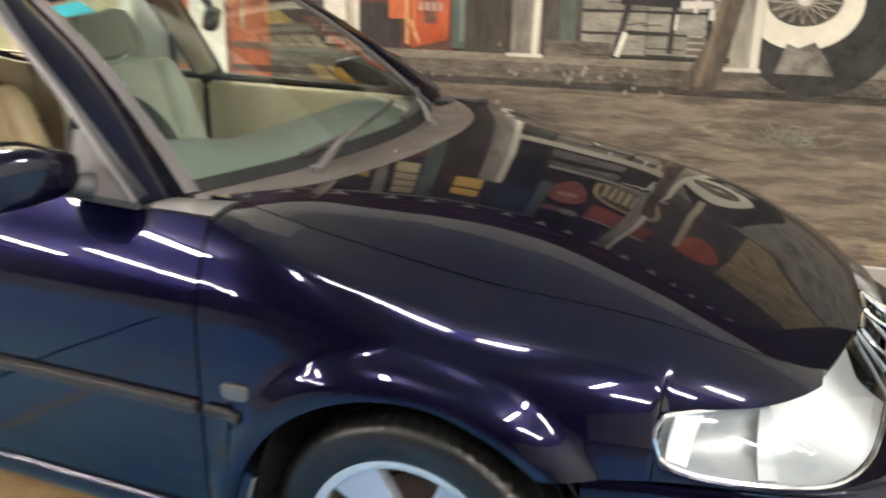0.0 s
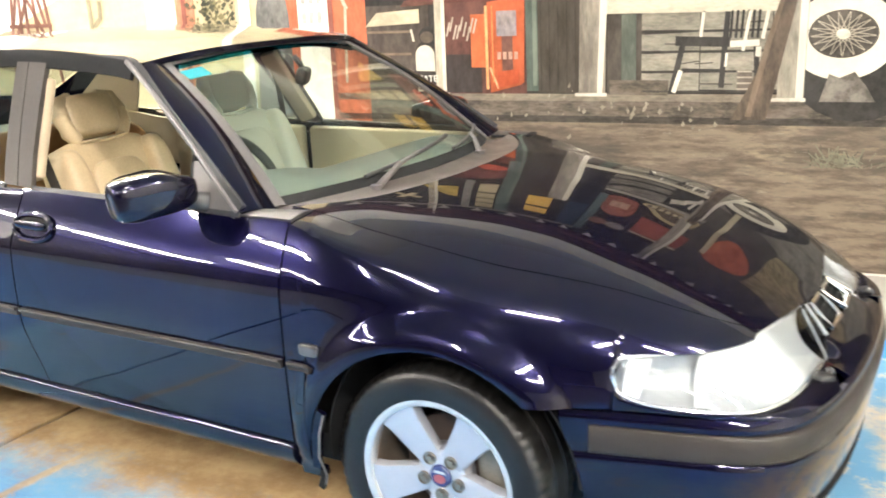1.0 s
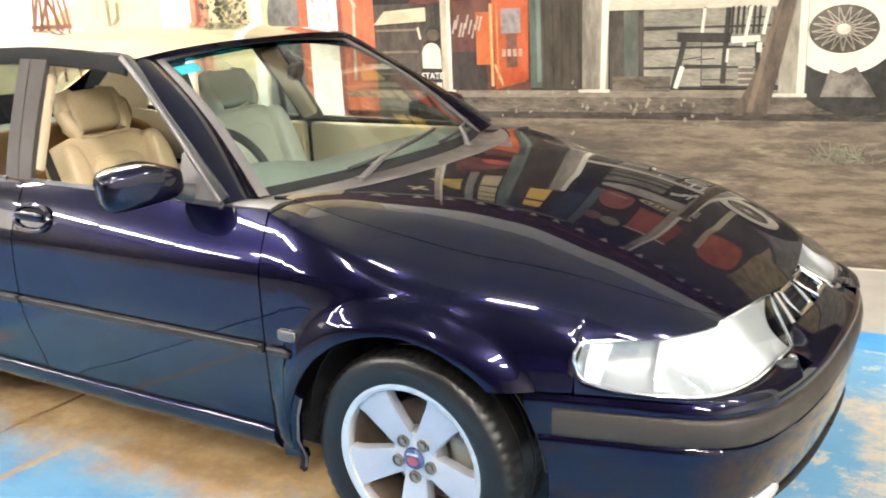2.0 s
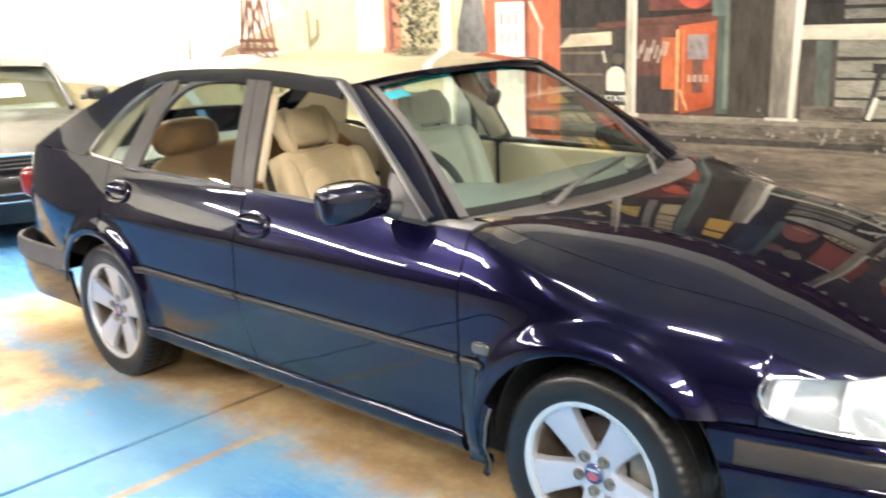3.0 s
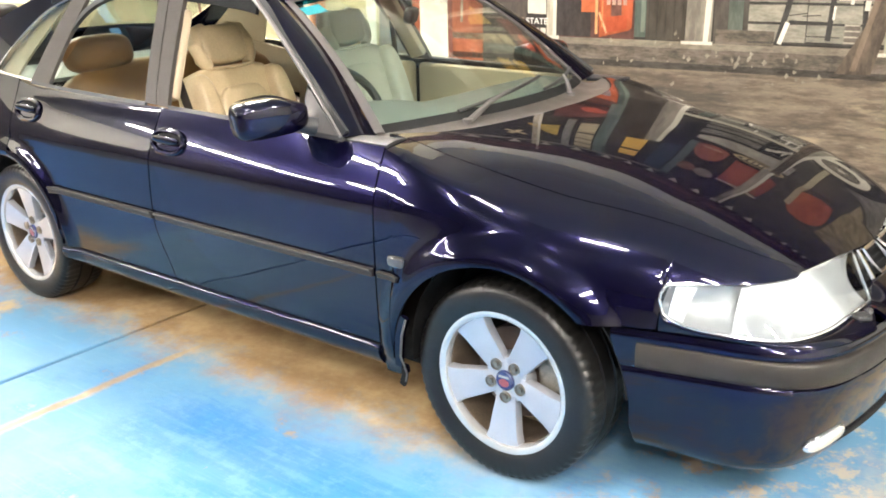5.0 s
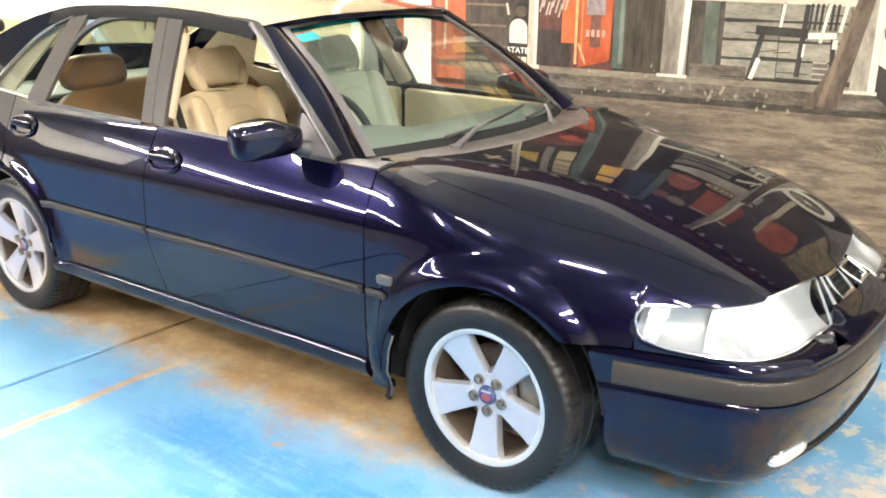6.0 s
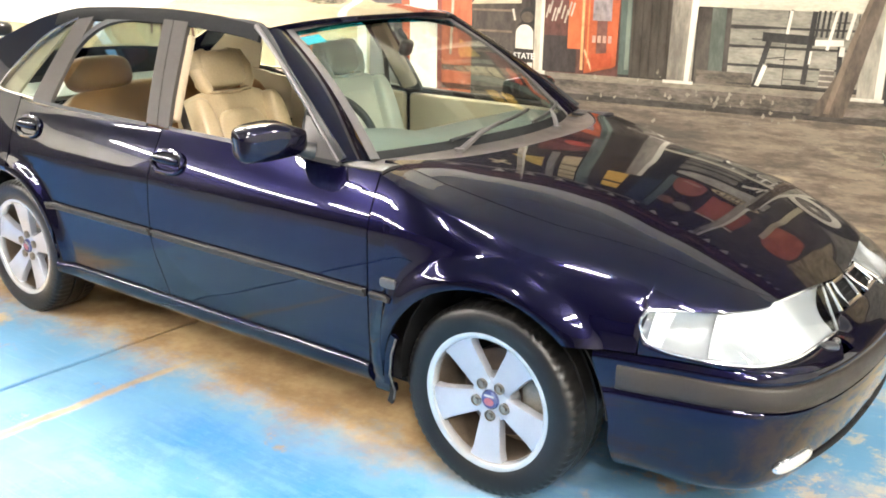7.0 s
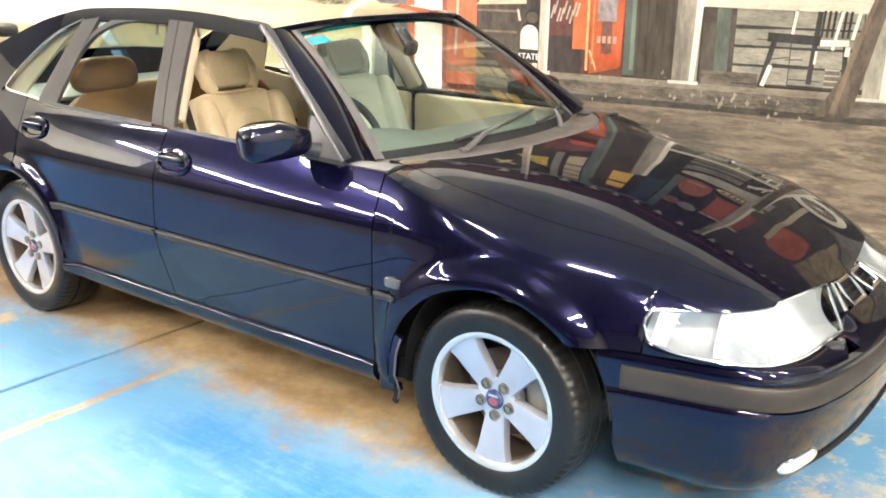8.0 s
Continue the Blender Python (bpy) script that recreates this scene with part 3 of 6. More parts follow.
# window frames, pillars and side glass
for mir in (False, True):
    fd, rd = doors[1 if mir else 0], rear_doors[1 if mir else 0]
    part("window_frame", side_strip([(-0.630, 0.972), (-0.80, 1.093), (-1.00, 1.222), (-1.16, 1.330), (-1.24, 1.358), (-1.45, 1.364), (-1.655, 1.366)], 0.026, 0.016, 0.001), TRIM_BLACK, fd, mirror=mir)
    part("pillar_cover", side_patch((-1.578, 0.985), (-1.512, 0.982), (-1.616, 1.384), (-1.705, 1.384), 6, 12, 0.018, 0.003), SATIN_PILLAR, fd, mirror=mir)
    part("pillar_cover", side_patch((-1.650, 0.988), (-1.583, 0.986), (-1.710, 1.384), (-1.768, 1.384), 6, 12, 0.018, 0.003), SATIN_PILLAR, rd, mirror=mir)
    part("window_frame", side_strip([(-1.76, 1.365), (-1.95, 1.357), (-2.12, 1.332), (-2.23, 1.270), (-2.295, 1.16), (-2.318, 1.06), (-2.315, 0.99)], 0.024, 0.016, 0.001), TRIM_BLACK, rd, mirror=mir)
    part("pillar_cover", side_patch((-2.465, 1.004), (-2.322, 1.000), (-2.235, 1.358), (-2.345, 1.342), 6, 12, 0.016, 0.003), SATIN_PILLAR, rd, mirror=mir)
    part("side_window", side_patch((-2.32, 0.99), (-1.64, 0.985), (-1.75, 1.362), (-2.13, 1.335), 12, 12, 0.004, -0.012), GLASS_SIDE, rd, mirror=mir)
    part("quarter_window", side_patch((-2.768, 1.018), (-2.465, 1.002), (-2.34, 1.336), (-2.50, 1.312), 10, 10, 0.004, -0.008), GLASS_SIDE, car, mirror=mir)
    part("window_seal", side_strip([(-1.51, 0.9905), (-1.1, 0.9845), (-0.62, 0.974)], 0.014, 0.012, 0.003), TRIM_BLACK, fd, mirror=mir)
    part("window_seal", side_strip([(-2.46, 1.008), (-2.2, 1.000), (-1.65, 0.991)], 0.014, 0.012, 0.003), TRIM_BLACK, rd, mirror=mir)
    part("window_seal", side_strip([(-2.34, 1.350), (-2.52, 1.280), (-2.67, 1.16), (-2.762, 1.062), (-2.768, 1.028), (-2.70, 1.016), (-2.46, 1.004)], -0.008, 0.010, 0.004), CHROME, car, mirror=mir)
    # rubbing strips
    part("rubbing_strip", tube([on_side(x, 0.588, 0.011) for x in lin(-1.553, -0.455, 16)], 0.0065, 8, side_patch((-1.548, 0.566), (-0.452, 0.566), (-0.452, 0.592), (-1.556, 0.592), 20, 5, 0.012, 0.010)), TRIM_TAUPE, fd, mirror=mir)
    part("rubbing_strip", tube([on_side(x, 0.588, 0.011) for x in lin(-2.268, -1.576, 12)], 0.0065, 8, side_patch((-2.262, 0.566), (-1.572, 0.566), (-1.576, 0.592), (-2.273, 0.592), 16, 5, 0.012, 0.010)), TRIM_TAUPE, rd, mirror=mir)
    part("rubbing_strip", tube([on_side(x, 0.586, 0.009) for x in lin(-0.429, -0.350, 6)], [0.0065] * 5 + [0.003], 8, side_patch((-0.43, 0.567), (-0.350, 0.571), (-0.346, 0.588), (-0.43, 0.590), 6, 5, 0.011, 0.008)), TRIM_TAUPE, car, mirror=mir)
    # side repeater, as a small clear oblong
    part("side_repeater", pillow((0.066, 0.020, 0.036), on_side(-0.357, 0.632, 0.001), e=4), REPEATER, car, "clear oblong side repeater", mirror=mir)

    # door handles: a dished oval with a bar across it
    for owner, hx, hz in ((fd, -1.463, 0.868), (rd, -2.434, 0.892)):
        cx, cy, cz = on_side(hx, hz, 0.002)
        bm = bmesh.new()
        ring = []
        for k in range(28):
            a = 2 * math.pi * k / 28
            x, z = hx + 0.088 * math.copysign(abs(math.cos(a)) ** 0.7, math.cos(a)), hz + 0.037 * math.copysign(abs(math.sin(a)) ** 0.8, math.sin(a))
            ring.append(Vector(on_side(x, z, 0.004)))
        ring.append(ring[0])
        tube(ring, 0.010, 8, bm)
        b2 = bmesh.new()
        pillow((0.165, 0.03, 0.066), (cx, cy + 0.012, cz), e=2.6, n=5, bm=b2)
        handle = part("door_handle", bm, PAINT, owner, mirror=mir)
        part("handle_cup", b2, INNER, handle, mirror=mir)
        part("grip", pillow((0.15, 0.026, 0.030), (cx, cy - 0.012, cz + 0.010), e=3, n=5), PAINT, handle, mirror=mir)

    # door mirrors
    # the far mirror is folded in against its window
    at, turn = ((-0.93, -0.845, 1.035), 68) if mir else ((-0.812, -0.912, 1.040), -22)
    mb = pillow((0.125, 0.245, 0.130), at, (5, 0, turn), e=4.2, n=9, dent=lean_in)
    mirror_body = part("door_mirror", mb, PAINT, fd, "body-coloured door mirror", mirror=mir)
    part("mirror_glass", pillow((0.008, 0.17, 0.088), tuple(Vector(at) + pose(0, 0, 0, 0, 0, turn) @ Vector((-0.050, 0.0, 0.0))), (5, 0, turn), e=5, n=4), CHROME, mirror_body, mirror=mir)
    part("mirror_foot", tube([(-0.80, -0.83, 1.008), (-0.775, -0.80, 1.0), (-0.75, -0.77, 0.99)], [0.022, 0.026, 0.030], 10), TRIM_BLACK, mirror_body, mirror=mir)
    part("mirror_sail", side_patch((-0.80, 0.975), (-0.635, 0.971), (-0.815, 1.098), (-0.83, 1.098), 6, 8, 0.016, 0.0), SEAL_GREY, fd, "grey plastic corner plate", mirror=mir)
    # turned lip of the wing behind the front wheel, and the small flap under it
    part("wing_lip", side_strip([(-0.330, 0.47), (-0.352, 0.41), (-0.368, 0.33), (-0.378, 0.25)], -0.026, 0.014, 0.001), PAINT, car, mirror=mir)
    flap = part("mud_flap", side_strip([(-0.372, 0.262), (-0.384, 0.228), (-0.398, 0.198)], -0.020, 0.012, 0.003), INNER, car, mirror=mir)
    part("flap_edge", tube([on_side(x, z, 0.005) for x, z in ((-0.306, 0.461), (-0.327, 0.403), (-0.342, 0.325), (-0.352, 0.25), (-0.364, 0.215))], 0.0035, 8), SEAL_GREY, flap, "pale grey line along the edge", mirror=mir)


# wheel wells
def well(cx):
    rows = []
    for a in lin(0.03 * math.pi, 1.04 * math.pi, 28):
        rows.append([(cx + 0.385 * math.cos(a), y, HUB + 0.385 * math.sin(a)) for y in (-0.765, -0.68, -0.55)])
    bm = shell(rows, 0.004)
    slab([(cx + 0.39 * math.cos(a), -0.55, HUB + 0.39 * math.sin(a)) for a in lin(0.03 * math.pi, 1.04 * math.pi, 20)], (0, 0.01, 0), bm)
    return bm


both("wheel_well", lambda: well(0.0), INNER, car)
both("wheel_well", lambda: well(AXLE_R), INNER, car)


# front bumper
W_BUMP = pchip((0.30, 0.388, 0.48, 0.565, 0.64, 0.71, 0.775, 0.83, 0.875, 0.908, 0.930, 0.941, 0.944), (0.792, 0.767, 0.746, 0.726, 0.709, 0.689, 0.661, 0.616, 0.541, 0.424, 0.285, 0.14, 0.0))


def bump_curve(inset=0.0, n=61, start=0.39):
    """The bumper's outline from the right wheel round the nose to the left wheel."""
    half = [(x, W_BUMP(x)) for x in [start + (0.944 - start) * math.sin(0.5 * math.pi * i / (n - 1)) for i in range(n)]]
    pts = [(x, -y) for x, y in half] + [(x, y) for x, y in reversed(half[:-1])]
    out = []
    for i, (x, y) in enumerate(pts):
        a, b = pts[max(i - 1, 0)], pts[min(i + 1, len(pts) - 1)]
        d = Vector((b[0] - a[0], b[1] - a[1])).normalized()
        nx, ny = d.y, -d.x
        out.append((x - nx * inset, y - ny * inset))
    return out


def bump_band(levels, t=0.015, start=0.0):
    """A band round the bumper from (z, inset) levels."""
    rows = []
    cols = []
    for z, i in levels:
        s0 = max(start, (max(math.sqrt(max(0.385 ** 2 - (z - HUB) ** 2, 0)), 0.33) if z > 0.25 else 0.395) + 0.004)
        flat, inner = bump_curve(i * 0.55, start=s0), bump_curve(i, start=s0)
        n = len(flat)
        cols.append([tuple(Vector(flat[k]).lerp(Vector(inner[k]), smooth(0.25, 0.75, min(k, n - 1 - k) / (n // 2)))) for k in range(n)])
    for k in range(len(cols[0])):
        s = min(k, len(cols[0]) - 1 - k) / (len(cols[0]) // 2)
        rows.append([(c[k][0], c[k][1], z + (0.02 * (1 - smooth(0, 0.35, s)) if z < 0.2 else 0)) for c, (z, _) in zip(cols, levels)])
    return shell(rows, t)


INWARD = (0.0, 0.0, 0.4)
bumper = part("front_bumper", bump_band([(0.562, 0.014), (0.550, 0.004), (0.540, 0.0), (0.532, 0.001), (0.529, 0.012), (0.49, 0.012), (0.452, 0.012)]), PAINT, car, "navy bumper cover with grey strip")
part("bumper_strip", bump_band([(0.527, 0.012), (0.524, 0.0), (0.517, -0.006), (0.490, -0.010), (0.465, -0.008), (0.456, -0.002), (0.452, 0.010)], start=0.402), TRIM_TAUPE, bumper, "wide grey protective strip")
part("lower_cover", bump_band([(0.453, 0.010), (0.446, 0.001), (0.43, -0.001), (0.39, 0.003), (0.34, 0.012), (0.27, 0.032), (0.225, 0.050), (0.195, 0.070), (0.178, 0.095), (0.170, 0.13)]), PAINT, bumper)

# slim lower intake slots with bright lamps
for mir in (False, True):
    pts = [p for p in bump_curve(0.034) if 0.828 < p[0] < 0.915 and p[1] < 0]
    part("fog_recess", tube([(x, y, 0.256) for x, y in pts], 0.008, 8, flat=0.9), INNER, bumper, mirror=mir)
    part("fog_lamp", pillow((0.15, 0.050, 0.042), (0.842, -0.524, 0.278), (0, -12, 67), e=2.6), REFLECTOR, bumper, mirror=mir)
    part("washer_jet", pillow((0.05, 0.04, 0.026), (0.866, -0.375, 0.578), (0, 0, 50), e=3), TRIM_BLACK, bumper, mirror=mir)
    part("nozzle", pillow((0.022, 0.022, 0.022), (0.876, -0.352, 0.590), (0, 0, 50), e=2.4), REPEATER, bumper, mirror=mir)


# headlamps: a bright reflector pan behind a clear cover
LAMP_TOP = ((0.452, 0.736, 0.672), (0.472, 0.722, 0.697), (0.548, 0.658, 0.694), (0.63, 0.590, 0.689), (0.685, 0.508, 0.688), (0.735, 0.345, 0.690), (0.765, 0.155, 0.686))
LAMP_LOW = ((0.452, 0.740, 0.655), (0.465, 0.737, 0.615), (0.530, 0.726, 0.590), (0.655, 0.692, 0.580), (0.755, 0.640, 0.577), (0.820, 0.515, 0.579), (0.855, 0.265, 0.590))


def lamp_rows(bulge, shrink=0.0, s0=0.0, s1=6.0):
    fx = [pchip(range(7), [p[i] for p in LAMP_TOP]) for i in range(3)]
    gx = [pchip(range(7), [p[i] for p in LAMP_LOW]) for i in range(3)]
    rows = []
    for q in lin(0, 1, 34):
        s = s0 + shrink * 3 + (s1 - s0 - shrink * 6) * (q ** 1.7 if s0 == 0 else q)
        a, b = Vector([f(s) for f in fx]), Vector([f(s) for f in gx])
        nrm = Vector((0.70, 0.70 - 0.08 * s, 0.40)).normalized()
        rows.append([(lambda q: (q.x, -q.y, q.z))(a.lerp(b, v) + nrm * bulge * math.sin(math.pi * (0.08 + 0.84 * v))) for v in lin(shrink, 1 - shrink, 12)])
    return rows


def lamp_apron():
    """The painted lip between a lamp's lower edge and the bumper."""
    f = [pchip(range(7), [p[i] for p in LAMP_LOW]) for i in range(3)]
    rows = []
    for q in lin(0.0, 6.0, 40):
        a = Vector((f[0](q), -f[1](q), f[2](q) - 0.003))
        x = a.x + 0.012 * smooth(0.5, 3, q) + 0.045 * smooth(3, 6, q)
        b = Vector((x, -(W_BUMP(min(x, 0.94)) - 0.013), 0.561))
        rows.append([a.lerp(b, v) + Vector((0.3, -0.5, 0.4)) * 0.012 * math.sin(math.pi * v) for v in lin(0, 1, 8)])
    return shell(rows, 0.012)


both("bumper_lip", lamp_apron, PAINT, bumper)
for mir in (False, True):
    lamp = part("headlight", shell(lamp_rows(0.024), 0.004), LAMP_GLASS, car, "large clear headlight, switched on", mirror=mir)
    part("reflector", shell(lamp_rows(-0.040, 0.01), 0.004), LAMP_PAN, lamp, mirror=mir)
    edge = lamp_rows(0.0)
    part("rim", tube([r[0] for r in edge] + [p for p in edge[-1][1:-1]] + [r[-1] for r in reversed(edge)] + [edge[0][6], edge[0][0]], 0.0045, 6), REFLECTOR, lamp, mirror=mir)
    part("main_beam", shell(lamp_rows(-0.014, 0.03, 3.0, 5.75), 0.004), HEADLAMP, lamp, "glowing main beam bowl", mirror=mir)
    part("bowl_rim", shell(lamp_rows(-0.008, 0.06, 2.96, 3.03), 0.004), LAMP_PAN, lamp, mirror=mir)
    part("sidelight", shell(lamp_rows(-0.010, 0.08, 1.05, 2.05), 0.004), LAMP_DIFFUSER, lamp, "frosted turn signal unit", mirror=mir)

# grille between the lamps: chrome surround and bars
INWARD = (0.0, 0.0, 0.6)


def grille_at(y, v, out=0.0):
    """A point of the grille: y is its place across the top, v goes down; it widens towards its foot."""
    w = y * (1 + 0.42 * v)
    return (0.776 + 0.070 * v - 0.30 * w * w + out, w, 0.677 - 0.052 * v + out * 0.7)


grille = part("grille", shell([[grille_at(y, v, -0.012) for v in lin(0, 1, 6)] for y in lin(-0.15, 0.15, 19)], 0.01), INNER, car, "chrome-framed grille")
for y0 in (-0.140, 0.140):
    part("chrome_bar", tube([grille_at(y0, v, 0.006) for v in lin(0, 1.05, 6)], 0.008, 8), CHROME, grille)
for y0 in (-0.066, 0.066):
    part("chrome_frame", tube([grille_at(y0 + a * 0.046, v, 0.008) for a, v in ((-1, 0.06), (-1, 0.5), (-0.85, 0.95), (0.85, 0.95), (1, 0.5), (1, 0.06), (-1, 0.06))], 0.008, 8), CHROME, grille)
for v in (0.22, 0.45, 0.68):
    part("slat", tube([grille_at(y, v) for y in lin(-0.13, 0.13, 9)], 0.004, 6), INNER, grille)

# painted lip between the grille's foot and the bumper
def nose_lip():
    rows = []
    for y in lin(-0.30, 0.30, 25):
        a = Vector(grille_at(y / 1.42, 1.0)) + Vector((0.004, 0, -0.003))
        a = a.lerp(Vector((0.858, y, 0.586)), smooth(0.19, 0.27, abs(y)))
        lo, hi = 0.80, 0.944
        for _ in range(24):
            mid = (lo + hi) / 2
            lo, hi = (mid, hi) if W_BUMP(mid) > abs(y) else (lo, mid)
        b = Vector((lo - 0.012, y, 0.562))
        rows.append([a.lerp(b, v) + Vector((0.2, 0, 0.5)) * 0.012 * math.sin(math.pi * v) for v in lin(0, 1, 6)])
    return shell(rows, 0.012)


part("nose_lip", nose_lip(), PAINT, bumper)

# rear bumper and lights
INWARD = (-3.0, 0.0, 0.5)
rb = []
for s in lin(0, 1, 41):
    a = math.pi * (s - 0.5)
    x = -3.0 - 0.78 * max(math.cos(a), 0) ** 0.32 if abs(s - 0.5) < 0.4999 else -3.0
    y = 0.83 * math.copysign(abs(math.sin(a)) ** 0.55, math.sin(a))
    rb.append((x, y))
tail_bumper = part("rear_bumper", shell([[(x + 0.06 * i, y * (1 - 0.03 * i), z) for z, i in ((0.438, 0.25), (0.40, 0.28), (0.33, 0.5), (0.26, 1.0))] for x, y in rb], 0.02), PAINT, car, "navy rear bumper with a grey strip")
part("bumper_strip", shell([[(x + 0.06 * i, y * (1 - 0.03 * i), z) for z, i in ((0.548, 0.5), (0.543, 0.15), (0.53, 0), (0.46, 0), (0.446, 0.05), (0.440, 0.25))] for x, y in rb], 0.02), TRIM_GREY, tail_bumper, "wide grey protective strip")
both("tail_light", lambda: pillow((0.16, 0.16, 0.16), (-3.60, -0.62, 0.80), (0, 0, 30), e=4), TAIL_RED, car)
# underbody and inner skins keep the shut lines dark
INWARD = (-1.2, 0.0, 0.6)
part("underbody", box((2.0, 1.45, 0.10), (-1.3, 0, 0.27), 0.03), INNER, car)
part("engine_bay", box((0.85, 0.95, 0.36), (0.14, 0, 0.47), 0.05), INNER, car)
part("boot_floor", box((1.2, 1.05, 0.25), (-3.0, 0, 0.50), 0.04), INNER, car)
both("door_core", lambda: side_sheet(lambda v: -2.28, lambda v: -0.40, 24, 12, lambda x: 0.30, lambda x: 0.93, 0.01, -0.03), INNER, car)


# wheels
def tyre_mesh():
    prof = [(0.220, -0.100), (0.232, -0.107), (0.262, -0.112), (0.288, -0.110), (0.302, -0.103), (0.3095, -0.090), (0.3125, -0.070), (0.3125, -0.037), (0.3050, -0.034), (0.3050, -0.028), (0.3125, -0.025), (0.3125, 0.025), (0.3050, 0.028), (0.3050, 0.034), (0.3125, 0.037), (0.3125, 0.070), (0.3095, 0.090), (0.302, 0.103), (0.262, 0.112), (0.220, 0.100)]

    def mod(i, k, r):
        return r - 0.005 if i in (4, 5, 6, 15, 16, 17) and k % 3 == 0 else r
    return lathe(prof, 192, mod)


def wheel(at, turn, mir=False):
    w = part("wheel", tyre_mesh(), RUBBER, car, "low-profile tyre on a five-spoke silver alloy wheel")
    w.location = at
    w.rotation_euler = (0, radians(turn), math.pi if mir else 0)
    bm = lathe([(0.203, -0.070), (0.200, -0.082), (0.206, -0.098), (0.218, -0.104), (0.228, -0.102), (0.229, -0.094), (0.210, -0.06), (0.203, -0.070)], 96)
    # five broad spokes that dish towards the hub
    b2 = bmesh.new()
    for s in range(5):
        a0 = -math.pi / 2 + s * 2 * math.pi / 5
        rows = []
        for r in lin(0.035, 0.207, 9):
            q = (r - 0.035) / 0.172
            hw = 0.033 + 0.026 * q + 0.010 * smooth(0.80, 1.0, q)
            yf = -0.066 - 0.026 * q ** 0.8
            row = []
            for e, dy in ((-1, 0.030), (-1, 0.010), (-0.93, 0.001), (-0.80, 0.0), (0, 0.001), (0.80, 0.0), (0.93, 0.001), (1, 0.010), (1, 0.030)):
                row.append((r * math.cos(a0) - e * hw * math.sin(a0), yf + dy, r * math.sin(a0) + e * hw * math.cos(a0)))
            rows.append(row)
        a = [[b2.verts.new(p) for p in r] for r in rows]
        for i in range(8):
            for j in range(8):
                b2.faces.new((a[i][j], a[i + 1][j], a[i + 1][j + 1], a[i][j + 1]))
        b2.faces.new([a[0][j] for j in range(9)])
        b2.faces.new([a[8][j] for j in range(9)])
    lathe([(0.0005, -0.070), (0.036, -0.072), (0.072, -0.066), (0.078, -0.050), (0.078, -0.02), (0.0005, -0.02)], 48, bm=b2)
    rim = part("rim", bm, ALLOY_EDGE, w)
    part("spokes", b2, ALLOY, rim)
    cap = part("centre_cap", lathe([(0.0005, -0.080), (0.028, -0.080), (0.032, -0.076), (0.033, -0.068)], 32), BADGE_BLUE, w, "round blue centre cap")
    part("barrel", lathe([(0.206, 0.09), (0.199, 0.02), (0.2025, -0.069), (0.207, -0.069), (0.211, 0.09)], 72), BARREL, w)
    part("brake_disc", lathe([(0.0005, 0.0), (0.145, 0.0), (0.148, 0.006), (0.148, 0.022), (0.0005, 0.022)], 48), BRAKE, w)
    for s in range(5):
        a = -math.pi / 2 + (s + 0.5) * 2 * math.pi / 5 - math.pi / 5
        nb = lathe([(0.0005, -0.079), (0.0085, -0.079), (0.010, -0.0725), (0.0155, -0.0725), (0.0165, -0.077), (0.0185, -0.077), (0.0195, -0.055)], 14)
        for v in nb.verts:
            v.co += Vector((0.055 * math.cos(a), 0, 0.055 * math.sin(a)))
        part("wheel_nut", nb, NUT, w)
    part("cap_emblem", slab([(0.018 * math.cos(t), -0.0805, -0.006 + 0.013 * math.sin(t)) for t in lin(0, 5.9, 12)], (0, -0.001, 0)), BADGE_RED, cap)
    part("cap_band", slab([(-0.019, -0.0805, 0.010), (0.019, -0.0805, 0.010), (0.017, -0.0805, 0.017), (-0.017, -0.0805, 0.017)], (0, -0.001, 0)), ALLOY_EDGE, cap)
    return w


for at, turn, mir in (((0, -0.722, HUB), 0, False), ((AXLE_R, -0.722, HUB), 38, False), ((0, 0.722, HUB), 10, True), ((AXLE_R, 0.722, HUB), 50, True)):
    wh = wheel(at, turn, mir)
    part("brake_caliper", pillow((0.085, 0.07, 0.16), (at[0] + 0.125, at[1] + (0.005 if not mir else -0.005), HUB + 0.02), (0, -8, 0), e=4), mat("caliper_iron", (0.30, 0.28, 0.24), rough=0.55, metal=0.4, vary=0.25, scale=20), car)
INWARD = None


